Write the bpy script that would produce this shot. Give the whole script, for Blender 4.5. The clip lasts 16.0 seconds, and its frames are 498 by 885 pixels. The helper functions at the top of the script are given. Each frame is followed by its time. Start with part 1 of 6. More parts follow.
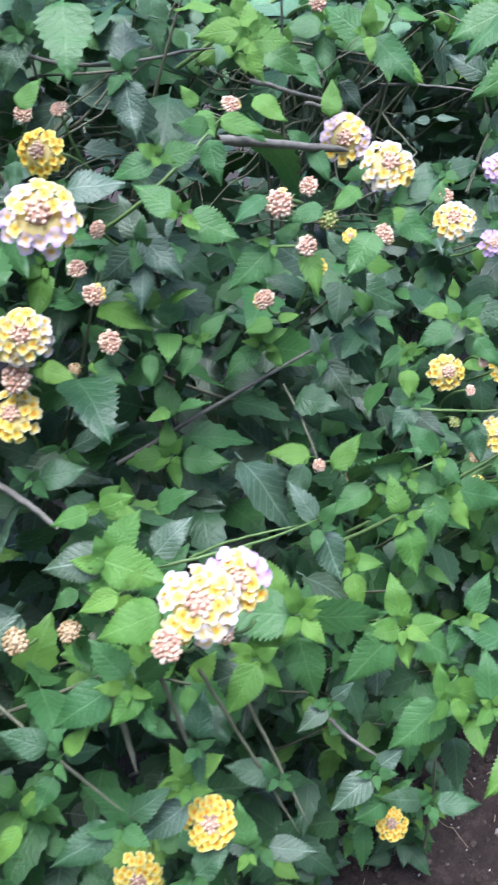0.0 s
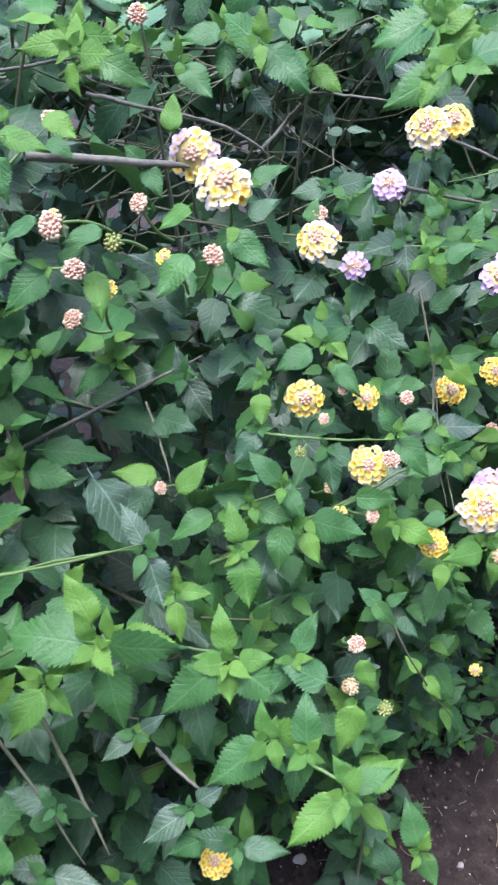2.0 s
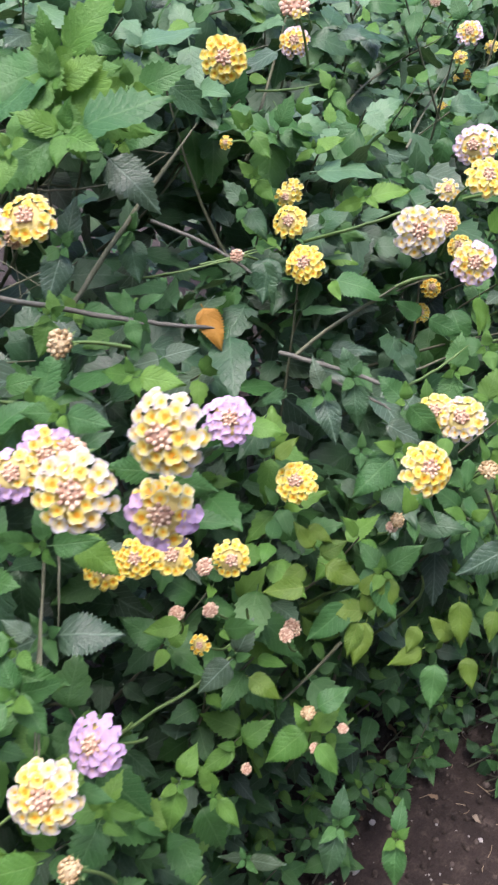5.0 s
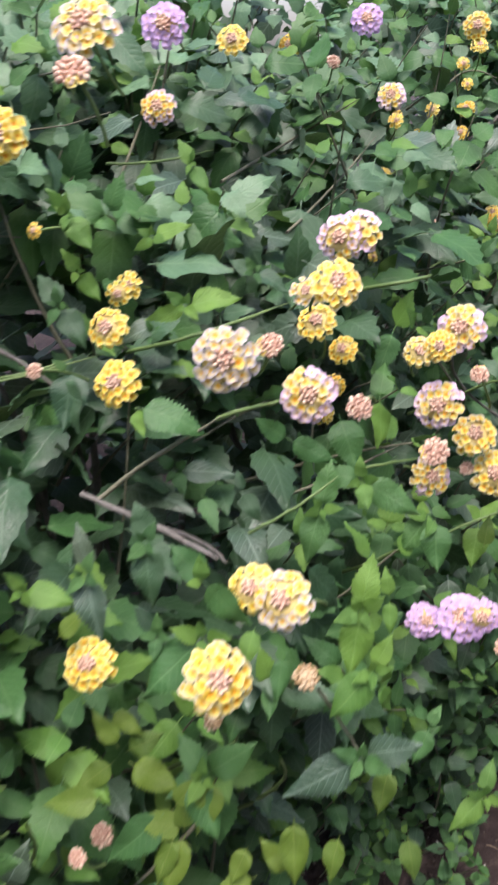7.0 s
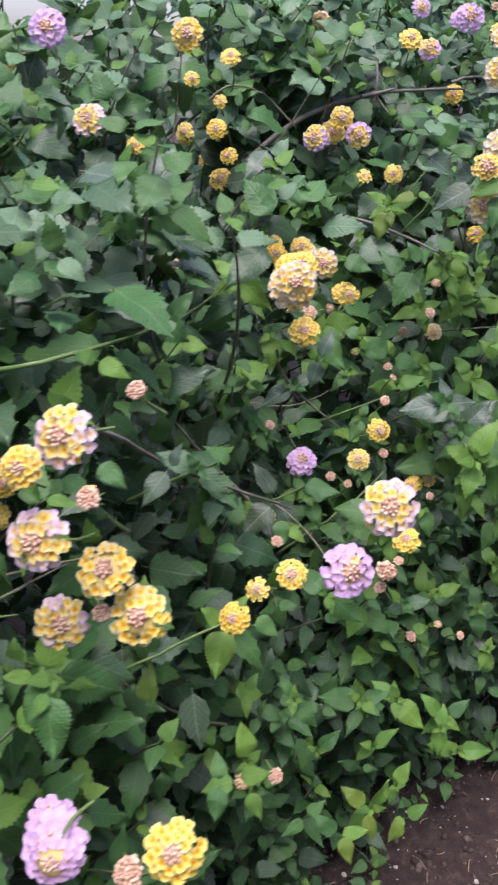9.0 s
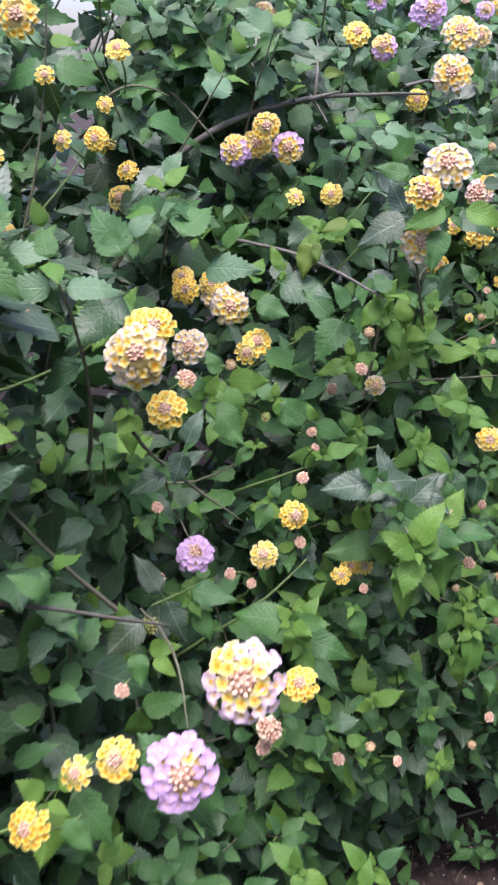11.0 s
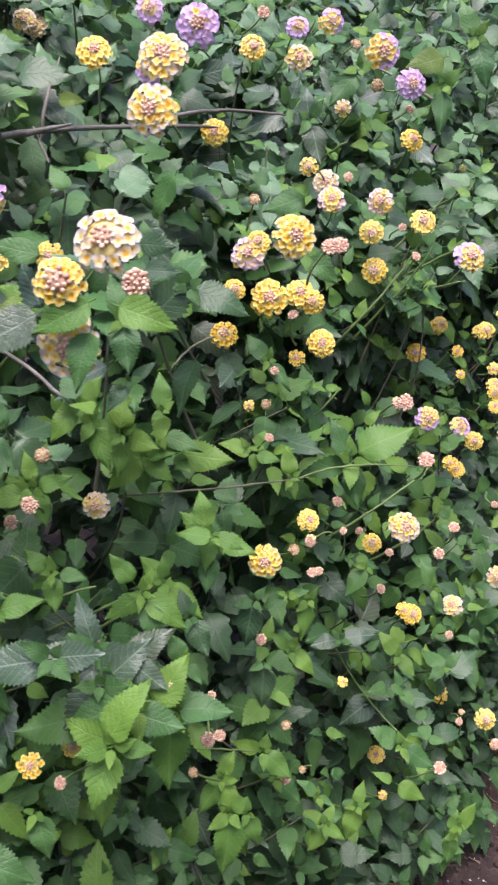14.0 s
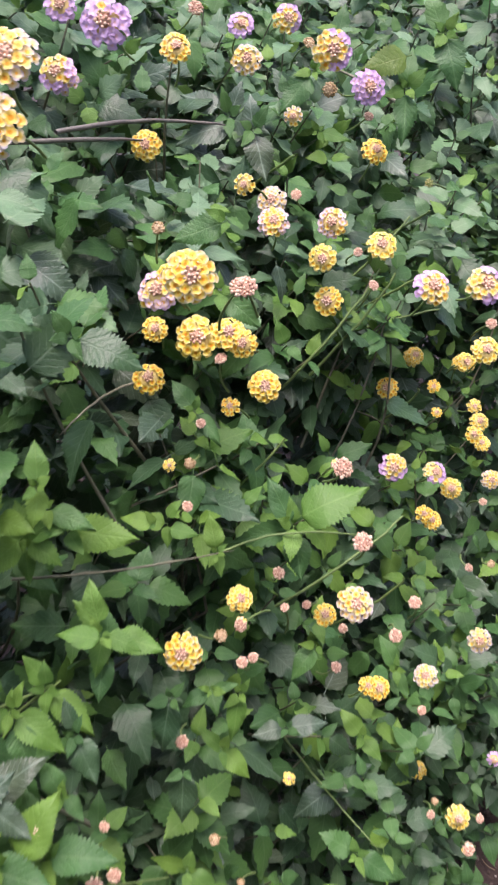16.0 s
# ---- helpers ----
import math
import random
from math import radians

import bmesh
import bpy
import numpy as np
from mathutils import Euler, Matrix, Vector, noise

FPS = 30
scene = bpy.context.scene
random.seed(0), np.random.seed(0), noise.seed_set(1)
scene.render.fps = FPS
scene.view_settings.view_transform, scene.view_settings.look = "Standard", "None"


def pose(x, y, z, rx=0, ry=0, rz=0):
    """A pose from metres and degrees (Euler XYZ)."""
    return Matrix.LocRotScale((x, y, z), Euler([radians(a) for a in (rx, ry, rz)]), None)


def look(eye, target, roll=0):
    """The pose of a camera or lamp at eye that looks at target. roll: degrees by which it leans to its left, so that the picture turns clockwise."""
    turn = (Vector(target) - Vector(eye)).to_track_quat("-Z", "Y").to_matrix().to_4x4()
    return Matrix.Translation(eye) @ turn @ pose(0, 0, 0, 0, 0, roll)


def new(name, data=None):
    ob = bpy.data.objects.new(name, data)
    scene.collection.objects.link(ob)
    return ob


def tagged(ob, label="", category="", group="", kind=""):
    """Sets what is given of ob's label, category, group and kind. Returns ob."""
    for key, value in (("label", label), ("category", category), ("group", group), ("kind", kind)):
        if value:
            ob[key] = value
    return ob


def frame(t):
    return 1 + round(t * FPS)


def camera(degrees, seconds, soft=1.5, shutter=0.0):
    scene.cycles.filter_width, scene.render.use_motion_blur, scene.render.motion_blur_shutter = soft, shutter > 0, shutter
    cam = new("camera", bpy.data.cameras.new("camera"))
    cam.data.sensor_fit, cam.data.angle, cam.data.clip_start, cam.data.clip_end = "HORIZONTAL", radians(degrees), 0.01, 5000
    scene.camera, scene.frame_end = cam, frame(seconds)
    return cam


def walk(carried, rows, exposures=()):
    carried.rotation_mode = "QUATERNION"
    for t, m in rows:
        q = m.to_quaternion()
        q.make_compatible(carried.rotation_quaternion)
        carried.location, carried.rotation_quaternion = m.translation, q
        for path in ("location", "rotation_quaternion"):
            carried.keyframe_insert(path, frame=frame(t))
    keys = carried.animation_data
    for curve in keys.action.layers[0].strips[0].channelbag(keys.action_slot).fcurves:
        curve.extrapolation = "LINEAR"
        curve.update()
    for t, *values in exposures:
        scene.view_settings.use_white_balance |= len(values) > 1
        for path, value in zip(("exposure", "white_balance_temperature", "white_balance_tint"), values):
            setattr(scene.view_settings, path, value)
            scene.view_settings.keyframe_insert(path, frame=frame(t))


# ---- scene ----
cam = camera(32.22, 16.0, soft=2.3, shutter=0.5)
PATH = [
    (0.0, pose(0.0000, -0.0000, 1.1000, 62.00, -0.00, -55.01)),
    (0.5, pose(0.0342, -0.0191, 1.1082, 62.06, -0.09, -55.27)),
    (1.0, pose(0.0734, -0.0520, 1.1158, 61.87, -0.57, -53.88)),
    (1.5, pose(0.0984, -0.0881, 1.1122, 61.60, -0.59, -50.56)),
    (2.0, pose(0.1177, -0.1131, 1.1094, 61.59, 0.10, -48.47)),
    (2.5, pose(0.1662, -0.1152, 1.1090, 62.11, 0.23, -48.24)),
    (3.0, pose(0.2552, -0.0972, 1.1122, 62.90, 0.06, -48.33)),
    (3.5, pose(0.3247, -0.0973, 1.1113, 62.96, -0.27, -48.34)),
    (4.0, pose(0.3642, -0.1128, 1.1108, 62.89, -0.76, -49.53)),
    (4.5, pose(0.4143, -0.1368, 1.1126, 62.96, -0.73, -49.79)),
    (4.7, pose(0.4351, -0.1497, 1.1134, 62.96, -0.90, -49.51)),
    (6.8, pose(0.6203, -0.1605, 1.1214, 65.40, -1.82, -47.99)),
    (7.0, pose(0.6507, -0.1519, 1.1244, 65.85, -1.82, -48.11)),
    (7.5, pose(0.7209, -0.1418, 1.1350, 66.80, -1.81, -50.54)),
    (8.0, pose(0.7725, -0.1530, 1.1347, 66.76, -0.91, -53.65)),
    (8.5, pose(0.8454, -0.1729, 1.1302, 66.63, -1.06, -53.85)),
    (9.0, pose(0.9021, -0.1959, 1.1326, 66.65, -1.12, -53.96)),
    (9.2, pose(0.9201, -0.2026, 1.1347, 66.61, -1.11, -53.97)),
    (11.3, pose(1.1562, -0.1465, 1.1268, 66.94, -1.97, -53.36)),
    (11.5, pose(1.1774, -0.1349, 1.1250, 67.05, -2.22, -53.73)),
    (12.0, pose(1.1967, -0.1313, 1.1264, 66.93, -2.89, -55.24)),
    (12.5, pose(1.2213, -0.1292, 1.1330, 66.97, -3.20, -56.01)),
    (13.0, pose(1.2952, -0.1423, 1.1429, 67.02, -3.24, -56.08)),
    (13.5, pose(1.3763, -0.1782, 1.1554, 67.15, -3.34, -56.12)),
    (14.0, pose(1.4240, -0.2079, 1.1525, 67.63, -3.18, -55.76)),
    (14.5, pose(1.4426, -0.2219, 1.1515, 67.66, -2.89, -54.83)),
    (15.0, pose(1.4647, -0.2314, 1.1573, 67.81, -2.79, -54.38)),
    (15.5, pose(1.5091, -0.2310, 1.1615, 67.73, -2.69, -54.43)),
    (16.0, pose(1.5743, -0.2015, 1.1571, 67.87, -2.47, -54.64)),
]
SKY, SUN = 0.15, 2.0
LIGHT = [(0.0, 1.37, 5500, 19), (2.0, 1.46, 5550, 21), (3.0, 1.10, 5900, 20), (3.6, 1.20, 6000, 20), (4.5, 1.16, 6100, 22), (7.0, 1.05, 6400, 28), (9.0, 0.90, 6200, 32), (11.5, 1.14, 6080, 31), (16.0, 1.14, 6520, 35)]
walk(cam, PATH, exposures=LIGHT)

# ---- sky and sun: soft, overcast afternoon light ----
world = bpy.data.worlds.new("sky")
scene.world = world
world.use_nodes = True
_nt = world.node_tree
_sky = _nt.nodes.new("ShaderNodeTexSky")
_sky.sky_type, _sky.sun_disc = "NISHITA", False
_sky.sun_elevation, _sky.sun_rotation = radians(75), radians(241)
_sky.air_density, _sky.dust_density, _sky.ozone_density = 1.0, 3.0, 1.0
_nt.links.new(_sky.outputs[0], _nt.nodes["Background"].inputs[0])
_nt.nodes["Background"].inputs[1].default_value = SKY
sun = new("sun", bpy.data.lights.new("sun", "SUN"))
sun.data.energy, sun.data.angle, sun.data.color = SUN, radians(35), (1.0, 0.96, 0.90)
sun.matrix_world = look((0, 0, 5), (1.17, 0.65, 0))


# ---- materials ----
def shader(name, rough=0.5):
    m = bpy.data.materials.new(name)
    m.use_nodes = True
    nt = m.node_tree
    b = nt.nodes["Principled BSDF"]
    b.inputs["Roughness"].default_value = rough
    return m, nt, b


def math1(nt, op, a, b=None, clamp=False):
    n = nt.nodes.new("ShaderNodeMath")
    n.operation, n.use_clamp = op, clamp
    for i, v in enumerate((a, b)):
        if v is None:
            continue
        if isinstance(v, (int, float)):
            n.inputs[i].default_value = v
        else:
            nt.links.new(v, n.inputs[i])
    return n.outputs[0]


def mixc(nt, fac, a, b, blend="MIX"):
    n = nt.nodes.new("ShaderNodeMix")
    n.data_type, n.blend_type = "RGBA", blend
    for i, v in ((0, fac), (6, a), (7, b)):
        if isinstance(v, (int, float)):
            n.inputs[i].default_value = v
        elif isinstance(v, tuple):
            n.inputs[i].default_value = (*v, 1.0)
        else:
            nt.links.new(v, n.inputs[i])
    return n.outputs[2]


def noise_tex(nt, scale, detail=3.0, coords=None, rough=0.55):
    n = nt.nodes.new("ShaderNodeTexNoise")
    n.inputs["Scale"].default_value, n.inputs["Detail"].default_value, n.inputs["Roughness"].default_value = scale, detail, rough
    if coords is not None:
        nt.links.new(coords, n.inputs["Vector"])
    return n.outputs[0]


def ramp(nt, fac, stops):
    n = nt.nodes.new("ShaderNodeValToRGB")
    e = n.color_ramp.elements
    while len(e) < len(stops):
        e.new(0.5)
    for el, (p, c) in zip(e, stops):
        el.position, el.color = p, (*c, 1.0)
    nt.links.new(fac, n.inputs[0])
    return n.outputs[0]


def bump(nt, b, height, strength, distance):
    n = nt.nodes.new("ShaderNodeBump")
    n.inputs["Strength"].default_value, n.inputs["Distance"].default_value = strength, distance
    nt.links.new(height, n.inputs["Height"])
    nt.links.new(n.outputs[0], b.inputs["Normal"])


def noise_leaf(nt, uv, rnd, scale, detail):
    """Noise on the blade, different on every leaf."""
    n = nt.nodes.new("ShaderNodeTexNoise")
    n.noise_dimensions = "4D"
    n.inputs["Scale"].default_value, n.inputs["Detail"].default_value = scale, detail
    nt.links.new(uv, n.inputs["Vector"])
    nt.links.new(math1(nt, "MULTIPLY", rnd, 37.0), n.inputs["W"])
    return n.outputs[0]


def leaf_material(name, tones, vein, rough, translucent, gloss=0.34, vein_amount=0.35):
    """Leaf blade: tone picked leaf by leaf, net of veins from the blade's own coordinates (x across, y along)."""
    m, nt, b = shader(name, rough)
    uv = nt.nodes.new("ShaderNodeTexCoord").outputs["UV"]
    sep = nt.nodes.new("ShaderNodeSeparateXYZ")
    nt.links.new(uv, sep.inputs[0])
    x = math1(nt, "ABSOLUTE", math1(nt, "SUBTRACT", sep.outputs[0], 0.5))
    y = sep.outputs[1]
    rnd = math1(nt, "FRACT", math1(nt, "ADD", nt.nodes.new("ShaderNodeObjectInfo").outputs["Random"], nt.nodes.new("ShaderNodeNewGeometry").outputs["Random Per Island"]))
    tone = ramp(nt, rnd, [(i / (len(tones) - 1), c) for i, c in enumerate(tones)])
    # side veins run forward at a slant from the midrib
    ph = math1(nt, "FRACT", math1(nt, "MULTIPLY", math1(nt, "SUBTRACT", y, math1(nt, "MULTIPLY", x, 0.62)), 7.5))
    dist = math1(nt, "ABSOLUTE", math1(nt, "SUBTRACT", ph, 0.5))
    side = math1(nt, "SUBTRACT", 1.0, math1(nt, "MULTIPLY", dist, 12.0), True)
    mid = math1(nt, "SUBTRACT", 1.0, math1(nt, "MULTIPLY", x, 26.0), True)
    net = math1(nt, "MAXIMUM", math1(nt, "MULTIPLY", side, 0.70), mid)
    even = nt.nodes.new("ShaderNodeVectorMath")
    even.operation = "MULTIPLY"
    nt.links.new(uv, even.inputs[0])
    even.inputs[1].default_value = (0.5, 1.0, 1.0)
    flat = even.outputs[0]
    blotch = noise_leaf(nt, flat, rnd, 2.6, 3.0)
    col = mixc(nt, math1(nt, "MULTIPLY", math1(nt, "SUBTRACT", blotch, 0.38, True), 1.0), tone, tuple(c * 0.62 for c in tones[0]))
    fine = math1(nt, "SUBTRACT", noise_leaf(nt, flat, rnd, 42.0, 2.0), 0.50, True)
    col = mixc(nt, math1(nt, "MULTIPLY", fine, 0.75), col, vein)
    col = mixc(nt, math1(nt, "MULTIPLY", net, vein_amount), col, vein)
    nt.links.new(col, b.inputs["Base Color"])
    b.inputs["Specular IOR Level"].default_value = gloss
    puff = math1(nt, "MULTIPLY", math1(nt, "COSINE", math1(nt, "MULTIPLY", ph, 6.2832)), 0.03)
    cell = noise_leaf(nt, flat, rnd, 30.0, 2.0)
    bump(nt, b, math1(nt, "SUBTRACT", math1(nt, "ADD", math1(nt, "MULTIPLY", cell, 0.5), puff), math1(nt, "MULTIPLY", net, 0.16)), 0.8, 0.0013)
    tr = nt.nodes.new("ShaderNodeBsdfTranslucent")
    lit = mixc(nt, 0.5, col, (0.20, 0.36, 0.07))
    nt.links.new(lit, tr.inputs[0])
    mx = nt.nodes.new("ShaderNodeMixShader")
    mx.inputs[0].default_value = translucent
    nt.links.new(b.outputs[0], mx.inputs[1])
    nt.links.new(tr.outputs[0], mx.inputs[2])
    nt.links.new(mx.outputs[0], nt.nodes["Material Output"].inputs[0])
    return m


M_YOUNG = leaf_material("leaf_young", [(0.082, 0.224, 0.040), (0.121, 0.281, 0.043), (0.160, 0.326, 0.048), (0.097, 0.245, 0.047)], (0.233, 0.428, 0.112), 0.48, 0.22, vein_amount=0.32)
M_GREEN = leaf_material("leaf_green", [(0.043, 0.138, 0.038), (0.060, 0.175, 0.046), (0.080, 0.209, 0.050), (0.050, 0.153, 0.048)], (0.165, 0.316, 0.120), 0.44, 0.15, vein_amount=0.38)
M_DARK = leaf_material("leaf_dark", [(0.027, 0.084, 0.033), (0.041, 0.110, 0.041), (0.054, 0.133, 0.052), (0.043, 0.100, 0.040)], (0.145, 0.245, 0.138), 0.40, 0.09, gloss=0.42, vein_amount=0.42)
M_GREY = leaf_material("leaf_grey", [(0.047, 0.100, 0.053), (0.062, 0.124, 0.069), (0.070, 0.110, 0.053), (0.074, 0.139, 0.079)], (0.252, 0.367, 0.258), 0.38, 0.06, gloss=0.5, vein_amount=0.55)
# crown leaves: the sky's sheen is painted in as a paler, bluer green
M_SKYSHEEN = leaf_material("leaf_skysheen", [(0.089, 0.199, 0.096), (0.124, 0.250, 0.122), (0.145, 0.291, 0.138), (0.114, 0.255, 0.096)], (0.262, 0.408, 0.224), 0.42, 0.16, gloss=0.42, vein_amount=0.36)
M_OLIVE = leaf_material("leaf_olive", [(0.105, 0.20, 0.024), (0.145, 0.245, 0.028), (0.09, 0.18, 0.028)], (0.33, 0.40, 0.12), 0.46, 0.22, vein_amount=0.2)
M_DRY = leaf_material("leaf_dry", [(0.20, 0.12, 0.06), (0.30, 0.21, 0.13), (0.40, 0.33, 0.24), (0.14, 0.09, 0.05)], (0.42, 0.34, 0.22), 0.75, 0.05, vein_amount=0.3)
M_RUST = leaf_material("leaf_rust", [(0.48, 0.22, 0.03), (0.55, 0.28, 0.04), (0.42, 0.17, 0.03)], (0.6, 0.4, 0.12), 0.6, 0.2, vein_amount=0.2)


def floret_material(name, rim, body, eye, rough=0.55):
    """Petal face: tube mouth, ring and rim by the distance from the middle."""
    m, nt, b = shader(name, rough)
    uv = nt.nodes.new("ShaderNodeTexCoord").outputs["UV"]
    v = nt.nodes.new("ShaderNodeVectorMath")
    v.operation = "DISTANCE"
    nt.links.new(uv, v.inputs[0])
    v.inputs[1].default_value = (0.5, 0.5, 0.0)
    wob = math1(nt, "MULTIPLY", math1(nt, "SUBTRACT", noise_tex(nt, 300.0, 2.0, nt.nodes.new("ShaderNodeTexCoord").outputs["Object"]), 0.5), 0.08)
    rnd = math1(nt, "MULTIPLY", math1(nt, "SUBTRACT", nt.nodes.new("ShaderNodeObjectInfo").outputs["Random"], 0.5), 0.10)
    d = math1(nt, "ADD", math1(nt, "ADD", v.outputs["Value"], wob), rnd)
    col = ramp(nt, d, [(0.0, eye), (0.08, eye), (0.16, body), (0.26, body), (0.40, rim)])
    nt.links.new(col, b.inputs["Base Color"])
    b.inputs["Subsurface Weight"].default_value = 0.0
    tr = nt.nodes.new("ShaderNodeBsdfTranslucent")
    nt.links.new(col, tr.inputs[0])
    mx = nt.nodes.new("ShaderNodeMixShader")
    mx.inputs[0].default_value = 0.25
    nt.links.new(b.outputs[0], mx.inputs[1])
    nt.links.new(tr.outputs[0], mx.inputs[2])
    nt.links.new(mx.outputs[0], nt.nodes["Material Output"].inputs[0])
    return m


F_YELLOW = floret_material("petal_yellow", (0.94, 0.84, 0.32), (0.95, 0.72, 0.08), (0.86, 0.36, 0.01))
F_CREAM = floret_material("petal_cream", (0.77, 0.72, 0.44), (0.90, 0.69, 0.12), (0.86, 0.38, 0.01))
F_WHITE = floret_material("petal_white", (0.66, 0.62, 0.62), (0.80, 0.67, 0.32), (0.86, 0.46, 0.02))
F_PINK = floret_material("petal_pink", (0.78, 0.60, 0.78), (0.84, 0.68, 0.56), (0.84, 0.48, 0.10))
F_PURPLE = floret_material("petal_purple", (0.69, 0.48, 0.75), (0.72, 0.52, 0.74), (0.72, 0.46, 0.50))


def plain(name, tones, scale, rough, bump_d=0.0, bump_s=0.4, each=0.3):
    m, nt, b = shader(name, rough)
    co = nt.nodes.new("ShaderNodeTexCoord").outputs["Object"]
    a = noise_tex(nt, scale, 4.0, co)
    c = noise_tex(nt, scale * 7.3, 3.0, co)
    rnd = nt.nodes.new("ShaderNodeNewGeometry").outputs["Random Per Island"]
    f = math1(nt, "ADD", math1(nt, "MULTIPLY", a, 0.65), math1(nt, "ADD", math1(nt, "MULTIPLY", c, 0.35), math1(nt, "MULTIPLY", math1(nt, "SUBTRACT", rnd, 0.5), each)))
    lo, hi = 0.28, 0.72
    nt.links.new(ramp(nt, f, [(lo + (hi - lo) * i / (len(tones) - 1), t) for i, t in enumerate(tones)]), b.inputs["Base Color"])
    if bump_d:
        bump(nt, b, math1(nt, "ADD", a, math1(nt, "MULTIPLY", c, 0.5)), bump_s, bump_d)
    return m


M_BUD = plain("bud_pink", [(0.54, 0.33, 0.22), (0.72, 0.50, 0.35), (0.82, 0.66, 0.46)], 300.0, 0.7, each=0.55)
M_BUDTAN = plain("bud_tan", [(0.32, 0.22, 0.09), (0.52, 0.38, 0.20), (0.64, 0.52, 0.31)], 300.0, 0.75, each=0.6)
M_BUDGREEN = plain("bud_green", [(0.16, 0.22, 0.05), (0.34, 0.38, 0.11), (0.48, 0.44, 0.18)], 300.0, 0.65, each=0.5)
M_STALK = plain("green_stalk", [(0.10, 0.19, 0.05), (0.17, 0.27, 0.08)], 90.0, 0.55, 0.0006)
M_TWIG = plain("twig_bark", [(0.09, 0.10, 0.055), (0.16, 0.17, 0.10), (0.23, 0.23, 0.155)], 70.0, 0.8, 0.001)
M_WOOD = plain("branch_bark", [(0.085, 0.082, 0.065), (0.16, 0.155, 0.125), (0.25, 0.245, 0.205)], 45.0, 0.85, 0.002, 0.6)
M_SOIL = plain("soil", [(0.020, 0.013, 0.010), (0.046, 0.032, 0.025), (0.12, 0.090, 0.072)], 38.0, 0.95, 0.010, 0.9)
M_CRUMB = plain("soil_crumb", [(0.026, 0.018, 0.013), (0.060, 0.043, 0.033), (0.17, 0.135, 0.11)], 30.0, 0.95, 0.002)
M_STONE = plain("pale_stone", [(0.28, 0.25, 0.22), (0.42, 0.39, 0.35), (0.55, 0.52, 0.48)], 60.0, 0.85, 0.002)
# for the added wall that blocks sky light out of view
M_PLASTER = plain("blocker_plaster", [(0.16, 0.15, 0.13), (0.24, 0.22, 0.19), (0.30, 0.28, 0.25)], 3.0, 0.9, 0.004)
M_STRAW = plain("dry_straw", [(0.24, 0.18, 0.11), (0.42, 0.34, 0.22)], 80.0, 0.8)


# ---- mesh helpers ----
def mesh_from(name, co, faces, mat, uv=None, smooth=True):
    """co: n x 3, faces: m x 3 or m x 4 indices, uv: n x 2."""
    me = bpy.data.meshes.new(name)
    co, faces = np.asarray(co, np.float32), np.asarray(faces, np.int32)
    k = faces.shape[1]
    me.vertices.add(len(co))
    me.vertices.foreach_set("co", co.ravel())
    me.loops.add(faces.size)
    me.loops.foreach_set("vertex_index", faces.ravel())
    me.polygons.add(len(faces))
    me.polygons.foreach_set("loop_start", np.arange(0, faces.size, k, dtype=np.int32))
    me.polygons.foreach_set("loop_total", np.full(len(faces), k, np.int32))
    if uv is not None:
        layer = me.uv_layers.new(name="blade")
        layer.data.foreach_set("uv", np.asarray(uv, np.float32)[faces.ravel()].ravel())
    me.update(calc_edges=True)
    me.validate()
    if smooth:
        me.polygons.foreach_set("use_smooth", np.ones(len(me.polygons), bool))
    me.materials.append(mat)
    return me


def part(name, mesh, parent, m=None, label=""):
    ob = new(name, mesh)
    ob.parent = parent
    if m is not None:
        ob.matrix_basis = m
    if label:
        ob["label"] = label
    return ob


def blade(rows, width, fold, droop, tooth, twist, seed, across=(-1, 0, 1)):
    """One leaf of length 1 along +y, face to +z: an ovate, saw-edged blade on a short stalk."""
    r = random.Random(seed)
    co, uv = [], []
    wave, curl = r.uniform(0, 6.28), r.uniform(-0.10, 0.16)
    for i in range(rows):
        y = i / (rows - 1)
        w = width * 2.86 * y ** 0.50 * (1 - y) ** 1.18 if 0 < y < 1 else 0.004
        saw = (1.0 if i % 2 else 1.0 - tooth)
        e = w * saw * (1 + 0.02 * r.uniform(-1, 1))
        yy = 0.10 + 0.90 * y
        z = -droop * y * y + 0.012 * math.sin(y * 9 + seed)
        tx = twist * y
        fw = (0.020 if rows > 20 else 0.03) if i % 2 else 0.0
        for s in across:
            x = s * (e if abs(s) > 0.9 else w * (1.0 - 0.5 * tooth))
            lift = abs(x) * fold - abs(s) ** 2 * width * (fold * 0.55 + curl) + (0.020 * abs(s) * math.sin(y * 11 + wave + s) if s else 0)
            co.append((x * math.cos(tx), yy + fw * abs(s) ** 3, z + lift + x * math.sin(tx) + (0.008 * r.uniform(-1, 1) if abs(s) > 0.9 else 0)))
            uv.append((0.5 + s * 0.5 * (w / (width + 1e-6)), y))
    faces, n = [], len(across)
    for i in range(rows - 1):
        for k in range(n - 1):
            a = n * i + k
            faces.append((a, a + 1, a + n + 1, a + n))
    # stalk: a slim strip from the node to the blade
    b0 = len(co)
    for y, h in ((0.0, 0.012), (0.11, 0.010)):
        co += [(-h, y, -0.004), (h, y, -0.004), (0, y, 0.012)]
        uv += [(0.5, 0.0)] * 3
    faces += [(b0, b0 + 2, b0 + 5, b0 + 3), (b0 + 2, b0 + 1, b0 + 4, b0 + 5), (b0 + 1, b0, b0 + 3, b0 + 4)]
    return np.array(co), np.array(faces), np.array(uv)


